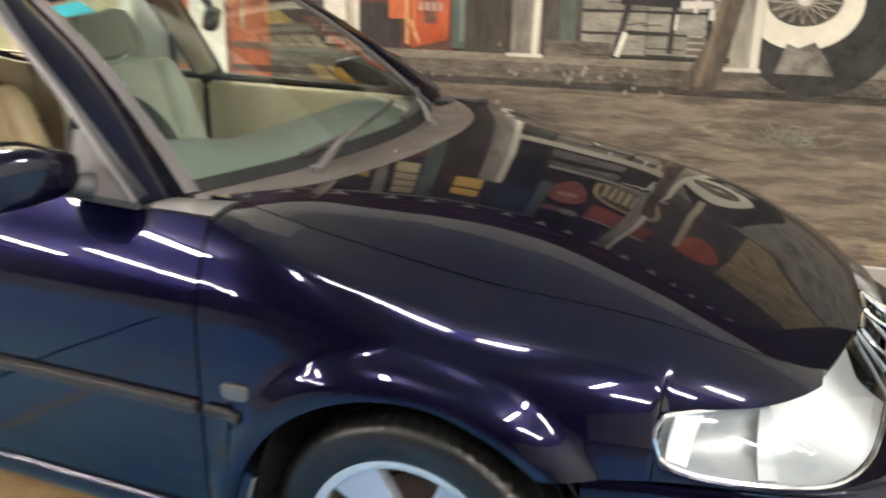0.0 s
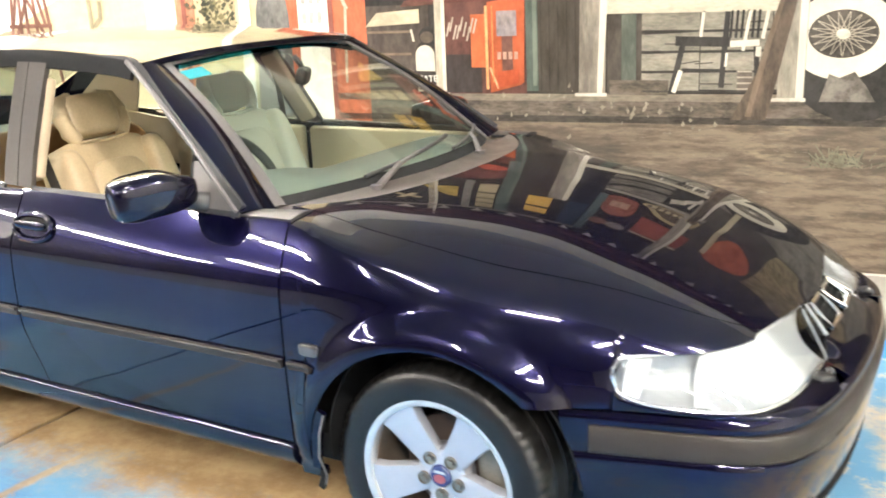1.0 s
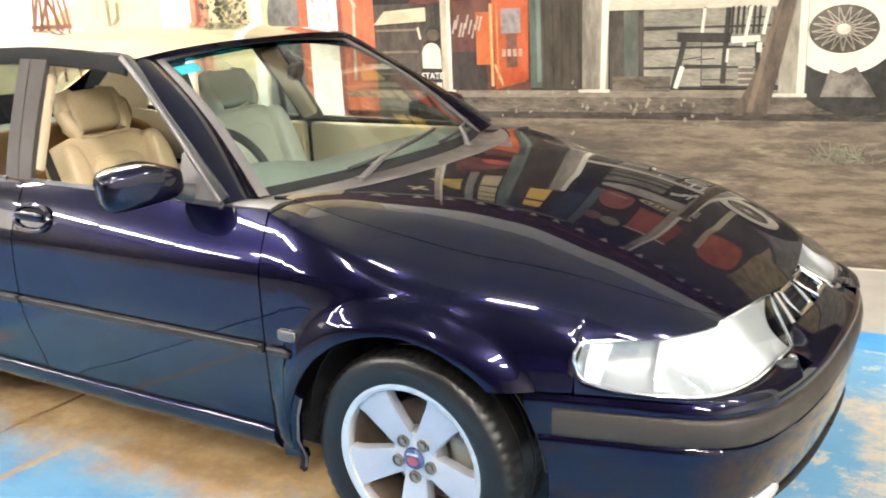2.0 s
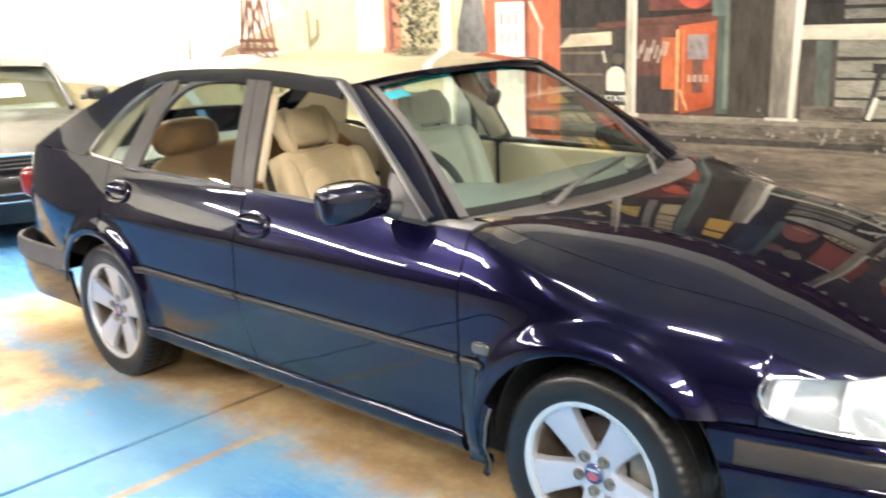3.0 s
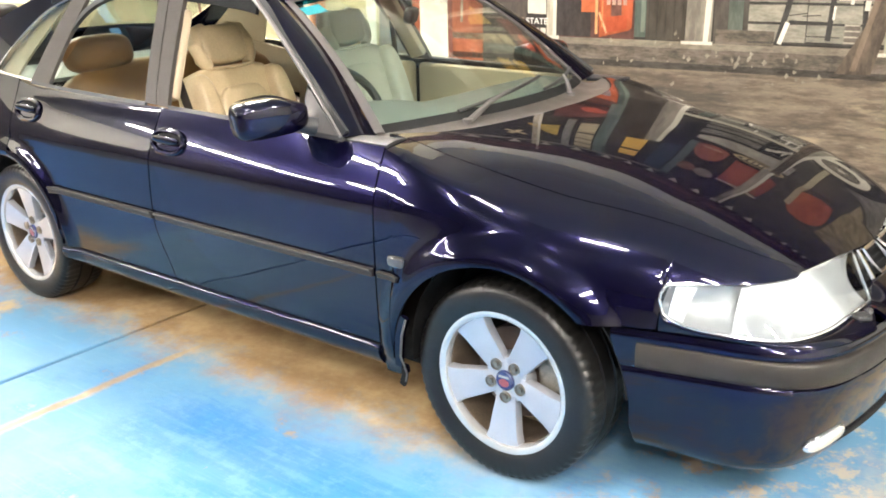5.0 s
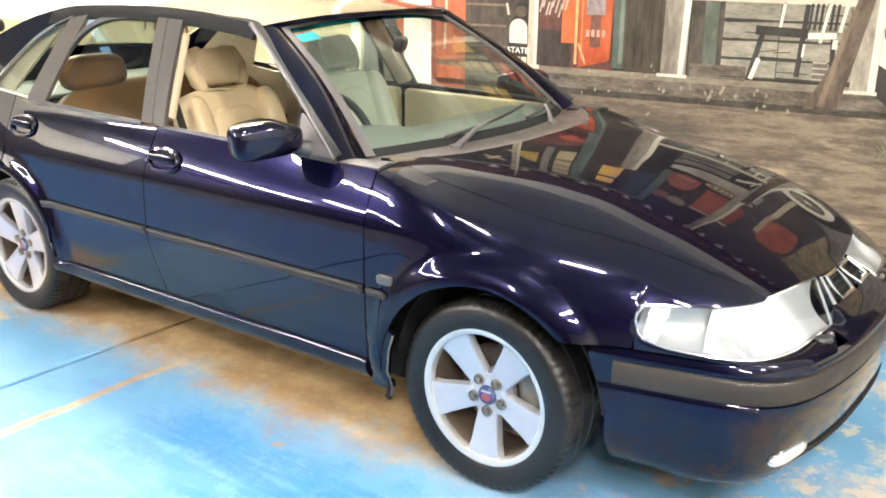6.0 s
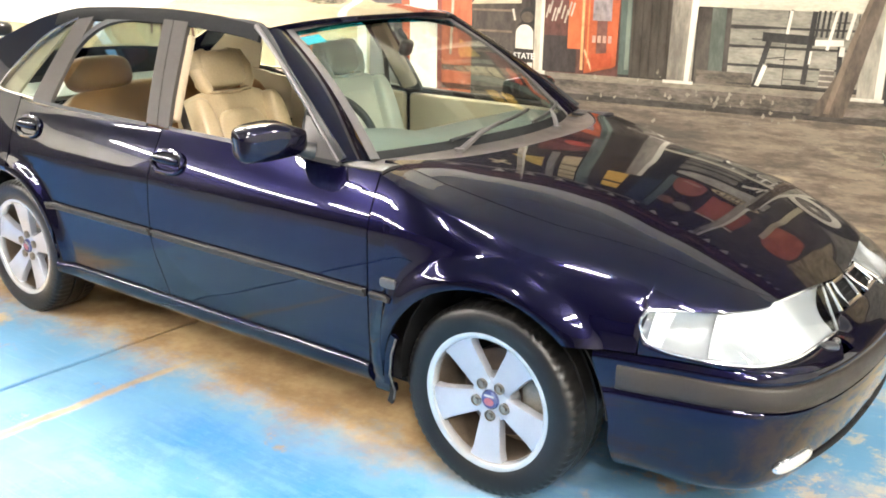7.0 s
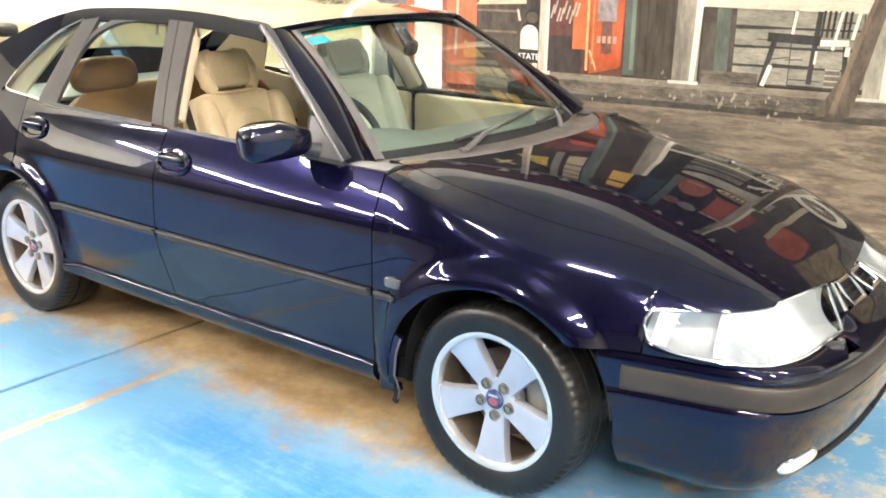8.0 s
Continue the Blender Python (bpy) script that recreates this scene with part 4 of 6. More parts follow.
# ---- car interior ----
def seat(name, x, y, label, cushion_mat, head_mat, side_mat, wide=0.50, tilt=-20, top=1.0):
    s = part(name, pillow((0.52, wide, 0.20), (x + 0.27, y, 0.44), (0, -8, 0), e=3.4), cushion_mat, car, label)
    part("backrest", pillow((0.16, wide * 0.92, 0.63), (x - 0.036, y, 0.768), (0, tilt, 0), e=5.5, n=9), cushion_mat, s)
    for sg in (-1, 1):
        part("bolster", pillow((0.15, 0.10, 0.58), (x + 0.022, y + sg * (wide / 2 - 0.06), 0.785), (0, tilt, 0), e=3.6, n=8), cushion_mat, s)
    part("headrest", pillow((0.104, 0.228, 0.158), (x - 0.154, y, 1.152), (0, tilt, 0), e=5.0, n=8), head_mat, s)
    for sg in (-1, 1):
        part("headrest_wing", tube([(x - 0.008 - 0.165, y + sg * 0.060, 1.220), (x - 0.008 - 0.152, y + sg * 0.108, 1.210), (x - 0.008 - 0.128, y + sg * 0.128, 1.159), (x - 0.008 - 0.104, y + sg * 0.122, 1.109), (x - 0.008 - 0.088, y + sg * 0.100, 1.074)], [0.024, 0.030, 0.032, 0.030, 0.024], 10), side_mat, s)
    part("fold", tube([(x - 0.078, y - 0.11, 1.076), (x - 0.070, y, 1.070), (x - 0.078, y + 0.11, 1.076)], 0.006, 8), side_mat, s)
    part("seat_panel", pillow((0.06, wide * 0.52, 0.50), (x + 0.039, y, 0.765), (0, tilt, 0), e=5, n=7), cushion_mat, s)
    return s


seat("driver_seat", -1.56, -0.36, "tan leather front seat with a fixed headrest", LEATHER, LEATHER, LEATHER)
# passenger seat paler than the driver's: window light is put into its colour
seat("passenger_seat", -1.56, 0.36, "leather front seat, window light in its pale grey-green colour", LIT_LEATHER, LIT_LEATHER, LIT_LEATHER)
bench = part("rear_bench", pillow((0.52, 1.25, 0.22), (-2.25, 0, 0.46), (0, -8, 0), e=4, n=9), LEATHER, car, "tan leather rear bench")
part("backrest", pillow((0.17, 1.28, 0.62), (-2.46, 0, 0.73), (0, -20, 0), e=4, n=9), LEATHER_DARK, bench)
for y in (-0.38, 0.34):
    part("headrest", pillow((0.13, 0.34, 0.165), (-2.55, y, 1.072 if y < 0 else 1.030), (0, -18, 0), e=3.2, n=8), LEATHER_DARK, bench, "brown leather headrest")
part("parcel_shelf", box((0.55, 1.15, 0.02), (-2.98, 0, 0.955), 0.006), DASH, car)

# dashboard, wheel, console
rows = []
INWARD = (-0.7, 0.0, 0.6)
for y in lin(-0.68, 0.68, 27):
    q = abs(y) / 0.68
    hump = 0.045 * math.exp(-((y + 0.36) / 0.17) ** 2)
    rows.append([(-0.50 - 0.12 * q * q, y, 0.955), (-0.66 - 0.06 * q * q, y, 0.962 + 0.3 * hump), (-0.80, y, 0.962 + hump), (-0.90 - hump, y, 0.945 + hump), (-0.935, y, 0.90), (-0.90, y, 0.78), (-0.86, y, 0.62)])
dash = part("dashboard", shell(rows, 0.02), DASH, car)
col = Matrix.Translation((-1.00, -0.36, 0.93)) @ pose(0, 0, 0, 0, 64, 0)
sw = bmesh.new()
ring = [col @ Vector((0.185 * math.cos(a), 0.185 * math.sin(a), 0)) for a in (2 * math.pi * k / 40 for k in range(41))]
tube(ring, 0.016, 8, sw)
for a in (0.3, math.pi - 0.3, -math.pi / 2):
    tube([col @ Vector((0.05 * math.cos(a), 0.05 * math.sin(a), 0)), col @ Vector((0.185 * math.cos(a), 0.185 * math.sin(a), 0))], 0.014, 6, sw)
wheel_ob = part("steering_wheel", sw, TRIM_BLACK, car, "black three-spoke steering wheel")
hubm = pillow((0.15, 0.15, 0.07), (0, 0, 0), e=3)
bmesh.ops.transform(hubm, matrix=col, verts=hubm.verts)
part("airbag_pad", hubm, LIT_LEATHER, wheel_ob)
part("centre_console", box((0.75, 0.22, 0.35), (-1.15, 0, 0.45), 0.04, 3), TRIM_TAN, car)
part("headliner", shell([[(x, side_y(x, ROOF(x) - 0.05) * 0.97 * u, ROOF(x) - 0.035 - 0.03 * abs(u) ** 2) for u in lin(-1, 1, 13)] for x in lin(-1.18, -2.62, 16)], 0.008), mat("grey_headlining", (0.30, 0.29, 0.26), rough=0.9, vary=0.08), car)
mirror_in = part("rear_view_mirror", pillow((0.045, 0.16, 0.062), (-0.985, 0.0, 1.268), (0, 12, 30), e=3.4), TRIM_BLACK, car, "black rear-view mirror")
part("mirror_stalk", tube([(-0.985, 0, 1.28), (-0.995, 0, 1.31), (-1.02, 0, 1.335)], 0.011, 8), TRIM_BLACK, mirror_in)
# the cyan sticker inside the glass, its white corner and the belt
st = [ws(u, v, -0.008) for u, v in ((-0.915, 0.868), (-0.745, 0.868), (-0.755, 0.942), (-0.925, 0.942))]
part("windscreen_sticker", slab(st, (-0.001, 0, -0.001)), STICKER, car, "bright cyan service sticker", smooth_shade=False)
for sg in (-1, 1):
    part("seat_belt", shell([[(-1.665 + 0.13 * v, sg * (0.672 - 0.07 * v - 0.018 * w), 1.20 - 0.55 * v) for w in (0, 1, 2)] for v in lin(0, 1, 8)], 0.003), TRIM_TAUPE, car)
    part("b_post_trim", box((0.085, 0.04, 0.36), (-1.595, sg * 0.655, 1.15), 0.015, rot=(sg * 27, -14, 0)), TRIM_TAN, car)
    for x0, x1 in ((-0.56, -1.55), (-1.59, -2.40)):
        tr = part("door_trim", box((x0 - x1, 0.05, 0.62), ((x0 + x1) / 2, sg * 0.735, 0.655), 0.02), TRIM_TAN, car)
        part("armrest", box(((x0 - x1) * 0.6, 0.07, 0.06), ((x0 + x1) / 2 + 0.05, sg * 0.69, 0.70), 0.02), LEATHER_DARK, tr)
    part("rear_side_trim", side_sheet(lambda v: -3.35, lambda v: -2.34, 20, 10, lambda x: 0.73, lambda x: BELT(max(x, -2.75)) - 0.015, 0.01, -0.05), TRIM_TAN, car, mirror=sg > 0)
    part("rear_pillar_trim", side_patch((-3.15, 1.0), (-2.66, 1.0), (-2.42, 1.32), (-2.62, 1.30), 8, 8, 0.01, -0.035), TRIM_TAN, car, mirror=sg > 0)
INWARD = None


# ---- a second car, black, parked nose-on behind the first ----
def black_car():
    c = thing("black_car", "shiny black saloon parked nose-on behind the hatchback", "car", (0, 0, 0))
    m = Matrix.Translation((-5.55, -0.10, 0)) @ pose(0, 0, 0, 0, 0, -23)
    gloss = mat("black_paint", (0.012, 0.011, 0.010), rough=0.35, coat=0.6, vary=0.1, coat_rough=0.06, spec=0.15)
    gloss.node_tree.nodes["Principled BSDF"].inputs["Coat IOR"].default_value = 1.35

    def put(name, bm, material, parent=c, label=""):
        bmesh.ops.transform(bm, matrix=m, verts=bm.verts)
        return part(name, bm, material, parent, label)
    half = pchip((-4.3, -3.9, -1.2, -0.35, -0.08, 0.0), (0.60, 0.80, 0.86, 0.84, 0.72, 0.52))
    crown = pchip((-1.35, -0.9, -0.4, -0.1, 0.0), (0.925, 0.885, 0.815, 0.735, 0.68))
    put("bonnet", shell([[(x, half(x) * 0.95 * u, crown(x) - 0.05 * abs(u) ** 2.5) for u in lin(-1, 1, 21)] for x in lin(-1.30, -0.04, 16)], 0.02), gloss)
    for sg in (-1, 1):
        put("flank", shell([[(x, sg * (half(x) - (0.10 * smooth(0.62, 0.95, z) if z > 0.62 else 0.0)), min(z, crown(max(x, -1.3)) - 0.045)) for z in (0.22, 0.40, 0.55, 0.66, 0.76, 0.87, 0.93)] for x in lin(-4.25, -0.10, 30)], 0.02), gloss)
        put("pillar", tube([(-1.22, sg * 0.70, 0.90), (-1.55, sg * 0.64, 1.10), (-1.85, sg * 0.57, 1.24)], 0.028, 8), gloss)
        mir = put("door_mirror", pillow((0.13, 0.19, 0.12), (-1.55, sg * 0.95, 0.985), e=3), gloss)
        put("mirror_foot", tube([(-1.55, sg * 0.80, 0.955), (-1.55, sg * 0.90, 0.965)], 0.025, 8), TRIM_BLACK, mir)
        lamp = put("headlight", pillow((0.16, 0.36, 0.135), (-0.13, sg * 0.55, 0.60), (0, 0, sg * -18), e=3.5), LAMP_GLASS)
        put("reflector", pillow((0.10, 0.30, 0.10), (-0.14, sg * 0.55, 0.60), (0, 0, sg * -18), e=3.0), REFLECTOR, lamp)
        for x in (-0.85, -3.5):
            w = lathe([(0.21, -0.10), (0.30, -0.10), (0.315, -0.06), (0.315, 0.06), (0.30, 0.10), (0.21, 0.10), (0.19, 0.0)], 48, closed=True)
            for v in w.verts:
                v.co += Vector((x, sg * 0.76, 0.315))
            put("wheel", w, RUBBER)
        put("side_window", shell([[(x, sg * (0.80 - 0.22 * v), 0.93 + 0.28 * v) for v in lin(0, 1, 5)] for x in lin(-1.75, -3.4, 8)], 0.005), GLASS_SIDE)
    put("windscreen", shell([[(-1.20 - 0.10 * u * u - 0.62 * v, (0.69 - 0.12 * v) * u, 0.905 + 0.335 * v - 0.02 * u * u) for v in lin(0, 1, 8)] for u in lin(-1, 1, 17)], 0.005), GLASS)
    put("roof", shell([[(x, 0.58 * u, 1.255 + 0.035 * math.sin(math.pi * (-x - 1.8) / 1.7) - 0.03 * u * u) for u in lin(-1, 1, 13)] for x in lin(-1.80, -3.3, 12)], 0.02), gloss)
    put("boot", shell([[(x, half(x) * 0.9 * u, 1.24 - 0.32 * smooth(-3.3, -4.0, x) - 0.04 * u * u) for u in lin(-1, 1, 13)] for x in lin(-3.3, -4.25, 10)], 0.02), gloss)
    put("windscreen_card", slab([(-1.50, 0.10, 1.0), (-1.50, 0.36, 1.0), (-1.64, 0.34, 1.10), (-1.64, 0.12, 1.10)], (0.002, 0, 0.003)), mat("white_card", (0.75, 0.74, 0.70), rough=0.6, vary=0.05), c, "white price card behind the glass")
    put("dashboard", box((0.5, 1.25, 0.12), (-1.55, 0, 0.86), 0.05, 3), DASH)
    put("bumper", shell([[(-0.02 - 0.30 * abs(u) ** 3.5 - d, 0.86 * u, z) for z, d in ((0.60, 0.05), (0.56, 0.01), (0.48, 0.0), (0.40, 0.0), (0.30, 0.02), (0.19, 0.06))] for u in lin(-1, 1, 31)], 0.02), gloss)
    g = put("grille", box((0.04, 0.62, 0.12), (-0.035, 0, 0.635), 0.015), INNER, c, "wide grille with a chrome top bar")
    put("chrome_bar", tube([(-0.02, y, 0.695 - 0.02 * y * y) for y in lin(-0.32, 0.32, 9)], 0.011, 8), CHROME, g)
    for z in (0.60, 0.63, 0.66):
        put("slat", tube([(-0.012, -0.30, z), (-0.012, 0.30, z)], 0.005, 6), TRIM_GREY, g)
    b = lathe([(0.0005, -0.01), (0.038, -0.008), (0.042, 0.0), (0.042, 0.02)], 24)
    bmesh.ops.transform(b, matrix=Matrix.Translation((-0.005, 0, 0.64)) @ pose(0, 0, 0, 0, 0, 90), verts=b.verts)
    put("badge", b, CHROME, g, "round metal badge")
    for z in (0.36, 0.42):
        put("trim_line", tube([(0.0 - 0.30 * abs(y / 0.86) ** 3.5, y, z) for y in lin(-0.8, 0.8, 21)], 0.006, 6), CHROME)
    put("underbody", box((3.9, 1.4, 0.12), (-2.1, 0, 0.26), 0.03), INNER)


black_car()


# ---- the room ----
WALL_A = math.atan(0.11)
WALL_DIR = Vector((math.cos(WALL_A), math.sin(WALL_A), 0))
WALL_N = Vector((math.sin(WALL_A), -math.cos(WALL_A), 0))


def on_wall(u, z, out=0.0):
    """A place on the painted wall: u metres along it, z up, out towards the room."""
    return Vector((0, 2.41, z)) + WALL_DIR * u + WALL_N * out


CEIL = 4.0
PLASTER = mat("pale_plaster", (0.70, 0.68, 0.60), rough=0.85, vary=0.06, scale=2, bump=0.1)
DARK_WALL = mat("dark_wall", (0.07, 0.065, 0.07), rough=0.8, vary=0.2, scale=1.2)
CEILING = mat("pale_ceiling", (0.42, 0.42, 0.41), rough=0.9, vary=0.1, scale=1.5)


def floor_mat():
    m = bpy.data.materials.new("worn_floor_paint")
    m.use_nodes = True
    nt = m.node_tree
    N = Nodes(nt)
    p = nt.nodes["Principled BSDF"]
    pos = nt.nodes.new("ShaderNodeNewGeometry").outputs["Position"]
    sep = nt.nodes.new("ShaderNodeSeparateXYZ")
    nt.links.new(pos, sep.inputs[0])
    x, y = sep.outputs[0], sep.outputs[1]
    n1, n2, n3, n4 = N.noise(pos, 1.1, 5), N.noise(pos, 3.3, 6, 0.65), N.noise(pos, 22.0, 5, 0.7), N.noise(pos, 8.5, 7, 0.75)
    mp = nt.nodes.new("ShaderNodeMapping")
    mp.inputs["Rotation"].default_value = (0, 0, 0.5)
    mp.inputs["Scale"].default_value = (2.0, 26.0, 1.0)
    nt.links.new(pos, mp.inputs["Vector"])
    drag = N.noise(mp.outputs[0], 1.0, 4, 0.6)
    wob = N.math("ADD", N.math("MULTIPLY", N.math("SUBTRACT", n2, 0.5), 0.55), N.math("MULTIPLY", N.math("SUBTRACT", n3, 0.5), 0.22))
    # two coats of blue: a pale chalky one and a strong one
    strong = N.step(N.math("ADD", N.math("MULTIPLY", n1, 0.6), N.math("MULTIPLY", n2, 0.5)), 0.52, 0.66)
    patch = N.math("MULTIPLY", N.band(N.math("ADD", x, wob), -1.25, 0.4, 0.15), N.band(N.math("ADD", y, wob), -1.5, -1.0, 0.10))
    strong = N.math("MAXIMUM", N.math("MULTIPLY", strong, 0.8), N.math("MULTIPLY", patch, 0.9))
    far_blue = N.math("MULTIPLY", N.step(x, -3.9, -4.4), N.step(y, -1.3, -0.7))
    strong = N.math("MAXIMUM", strong, far_blue)
    strong = N.math("MULTIPLY", strong, N.step(N.math("ADD", N.math("MULTIPLY", n4, 0.6), N.math("MULTIPLY", drag, 0.4)), 0.40, 0.56))
    blue = N.mix(strong, (0.120, 0.290, 0.455), (0.028, 0.175, 0.45))
    blue = N.mix(N.math("MULTIPLY", N.step(n4, 0.48, 0.62), 0.45), blue, (0.10, 0.30, 0.52))
    blue = N.mix(N.math("MULTIPLY", N.step(drag, 0.56, 0.70), 0.14), blue, (0.34, 0.48, 0.56))
    blue = N.mix(N.math("MULTIPLY", N.step(n1, 0.42, 0.62), 0.16), blue, (0.38, 0.52, 0.60))
    # bare tan concrete where tyres and feet have rubbed the paint off
    tan = N.mix(N.step(n2, 0.36, 0.62), (0.56, 0.39, 0.18), (0.37, 0.225, 0.085))
    tan = N.mix(N.math("MULTIPLY", N.step(n3, 0.45, 0.8), 0.35), tan, (0.66, 0.52, 0.31))
    lane = N.band(N.math("ADD", y, N.math("ADD", N.math("MULTIPLY", wob, 0.9), N.math("MULTIPLY", N.math("SUBTRACT", n4, 0.5), 0.5))), -0.82, 0.45, 0.19)
    lane = N.math("MULTIPLY", lane, N.band(N.math("ADD", x, wob), -4.2, -0.05, 0.30))
    seam = N.math("MULTIPLY", N.band(N.math("ADD", x, N.math("MULTIPLY", wob, 0.12)), -1.562, -1.518, 0.015), N.step(y, -2.6, -1.4))
    spots = N.step(N.math("ADD", N.math("MULTIPLY", n2, 0.55), N.math("MULTIPLY", n4, 0.45)), 0.575, 0.64)
    spots = N.math("MULTIPLY", spots, N.math("SUBTRACT", 1.0, N.math("MULTIPLY", N.step(x, -2.6, -3.0), N.step(y, -1.35, -1.6))))
    rear = N.math("MULTIPLY", N.band(N.math("ADD", y, N.math("MULTIPLY", wob, 1.2)), -1.42, -0.95, 0.10), N.step(N.math("ADD", x, N.math("MULTIPLY", wob, 2.0)), -2.45, -2.7))
    ahead = N.math("MULTIPLY", N.step(N.math("ADD", x, N.math("MULTIPLY", N.math("ADD", wob, N.math("SUBTRACT", n1, 0.5)), 1.5)), 0.85, 1.05), N.math("SUBTRACT", 1.0, N.math("MULTIPLY", N.step(n2, 0.45, 0.62), 0.75)))
    ahead = N.math("MULTIPLY", ahead, N.math("MULTIPLY", N.step(y, -1.3, -0.9), N.step(x, 2.2, 1.6)))
    worn = N.math("MAXIMUM", N.math("MAXIMUM", N.math("MULTIPLY", lane, 0.95), N.math("MULTIPLY", seam, 0.8)), N.math("MAXIMUM", N.math("MULTIPLY", spots, 0.75), N.math("MAXIMUM", N.math("MULTIPLY", rear, 0.85), N.math("MULTIPLY", ahead, 0.85))))
    cream = N.math("MULTIPLY", N.step(x, 0.5, 0.9), 0.75)
    flecks = N.math("MULTIPLY", N.math("MULTIPLY", N.step(x, -0.1, 0.5), N.step(N.math("ADD", N.math("MULTIPLY", n4, 0.6), N.math("MULTIPLY", n2, 0.4)), 0.50, 0.58)), 0.75)
    worn = N.math("MAXIMUM", worn, flecks)
    tan = N.mix(cream, tan, (0.66, 0.55, 0.36))
    col = N.mix(worn, blue, tan)
    # deeper blue on the unseen aisle floor, put in to darken the doors' reflections
    col = N.mix(N.math("MULTIPLY", N.step(N.math("ADD", y, N.math("MULTIPLY_ADD", N.step(x, 0.3, 0.8), -0.85, wob)), -1.85, -2.35), N.math("MULTIPLY", N.step(x, 2.2, 1.6), 0.85)), col, N.mix(n2, (0.018, 0.11, 0.33), (0.03, 0.16, 0.42)))
    # the same deepening along the bay's rear edge, unseen, for the rear door's reflection
    reflected_blue = N.math("MULTIPLY", N.step(N.math("ADD", x, N.math("MULTIPLY", wob, 0.8)), -2.75, -3.0), N.step(N.math("ADD", y, N.math("MULTIPLY", wob, 0.6)), -1.32, -1.55))
    col = N.mix(N.math("MULTIPLY", reflected_blue, 0.85), col, N.mix(n2, (0.018, 0.11, 0.33), (0.03, 0.16, 0.42)))
    # grey walkway along the painted wall behind a blue line
    walk_f = N.step(N.math("ADD", y, N.math("MULTIPLY", wob, 0.05)), 1.53, 1.56)
    line_f = N.math("MULTIPLY", N.band(y, 1.32, 1.54, 0.012), N.step(x, -0.5, 0.0))
    col = N.mix(line_f, col, (0.06, 0.27, 0.62))
    col = N.mix(walk_f, col, N.mix(n2, (0.42, 0.40, 0.35), (0.30, 0.28, 0.25)))
    # the unseen floor beyond the bay is darkened, to darken the doors' reflections
    col = N.mix(N.step(N.math("ADD", y, N.math("MULTIPLY", N.math("ADD", wob, N.math("SUBTRACT", n1, 0.5)), 1.6)), -2.95, -3.35), col, N.mix(n4, (0.035, 0.036, 0.04), (0.075, 0.072, 0.07)))
    nt.links.new(col, p.inputs["Base Color"])
    p.inputs["Specular IOR Level"].default_value = 0.3
    rough = N.math("ADD", 0.50, N.math("ADD", N.math("MULTIPLY", worn, 0.22), N.math("MULTIPLY", n3, 0.18)))
    nt.links.new(rough, p.inputs["Roughness"])
    b = nt.nodes.new("ShaderNodeBump")
    b.inputs["Strength"].default_value, b.inputs["Distance"].default_value = 0.25, 0.004
    nt.links.new(N.math("ADD", n3, N.math("MULTIPLY", worn, -0.4)), b.inputs["Height"])
    nt.links.new(b.outputs[0], p.inputs["Normal"])
    return m


FLOOR = floor_mat()
SEALANT = mat("joint_sealant", (0.05, 0.08, 0.13), rough=0.7, vary=0.3, scale=6)
floor = tagged(part("floor", box((22, 24, 0.2), (-3, -5, -0.112)), SEALANT, smooth_shade=False), "worn blue floor paint over tan concrete", "floor", kind="structure")
for x0, x1 in ((-14, -6.946), (-6.934, -1.900), (-1.876, 8)):
    part("concrete_slab", box((x1 - x0, 24, 0.05), ((x0 + x1) / 2, -5, -0.025), 0.003, 1), FLOOR, floor, smooth_shade=False)
ceiling = tagged(part("ceiling", box((22, 24, 0.2), (-3, -5, CEIL + 0.1)), CEILING, smooth_shade=False), "plain pale ceiling with tube lights", "ceiling", kind="structure")
# unseen paler strip over the mural side, added to brighten the bonnet's reflection
part("ceiling_reflector", box((22, 5.4, 0.012), (-3, 0.9, CEIL - 0.010)), mat("reflector_white", (0.84, 0.84, 0.82), rough=0.8, vary=0.04, scale=1.5), ceiling, smooth_shade=False)
wn = part("wall_north", slab([on_wall(u, z) for u, z in ((-14, 0), (8, 0), (8, CEIL), (-14, CEIL))], -WALL_N * 0.2), PLASTER, smooth_shade=False)
tagged(wn, "rendered wall carrying a painted mural", "wall", kind="structure")
# unseen closing walls: dark or pale tones set what the car paint mirrors
for nm, size, at in (("wall_south", (22, 0.2, CEIL), (-3, -16.5, CEIL / 2)), ("wall_east", (0.2, 24, CEIL), (6.5, -5, CEIL / 2)), ("wall_west", (0.2, 15, CEIL), (-12, -0.5, CEIL / 2)), ("wall_southwest", (0.2, 9, CEIL), (-12, -12.5, CEIL / 2))):
    tagged(part(nm, box(size, at), PLASTER if nm in ("wall_west", "wall_east") else DARK_WALL, smooth_shade=False), "unseen pale wall, toned to brighten reflections in the car" if nm in ("wall_west", "wall_east") else "unseen dark wall, toned to darken reflections in the car", "wall", kind="structure")

# unseen dark band added to darken what the rear flank mirrors
part("reflection_band", box((0.02, 15, 2.75), (-11.894, -0.5, 1.375)), DARK_WALL, bpy.data.objects["wall_west"], "unseen dark lower wall, added to darken reflections in the car", smooth_shade=False)
TUBE = glow_mat("tube_glow", (1.0, 0.93, 0.865), TUBE_POWER)
FIXTURE = mat("white_enamel", (0.75, 0.75, 0.74), rough=0.4)


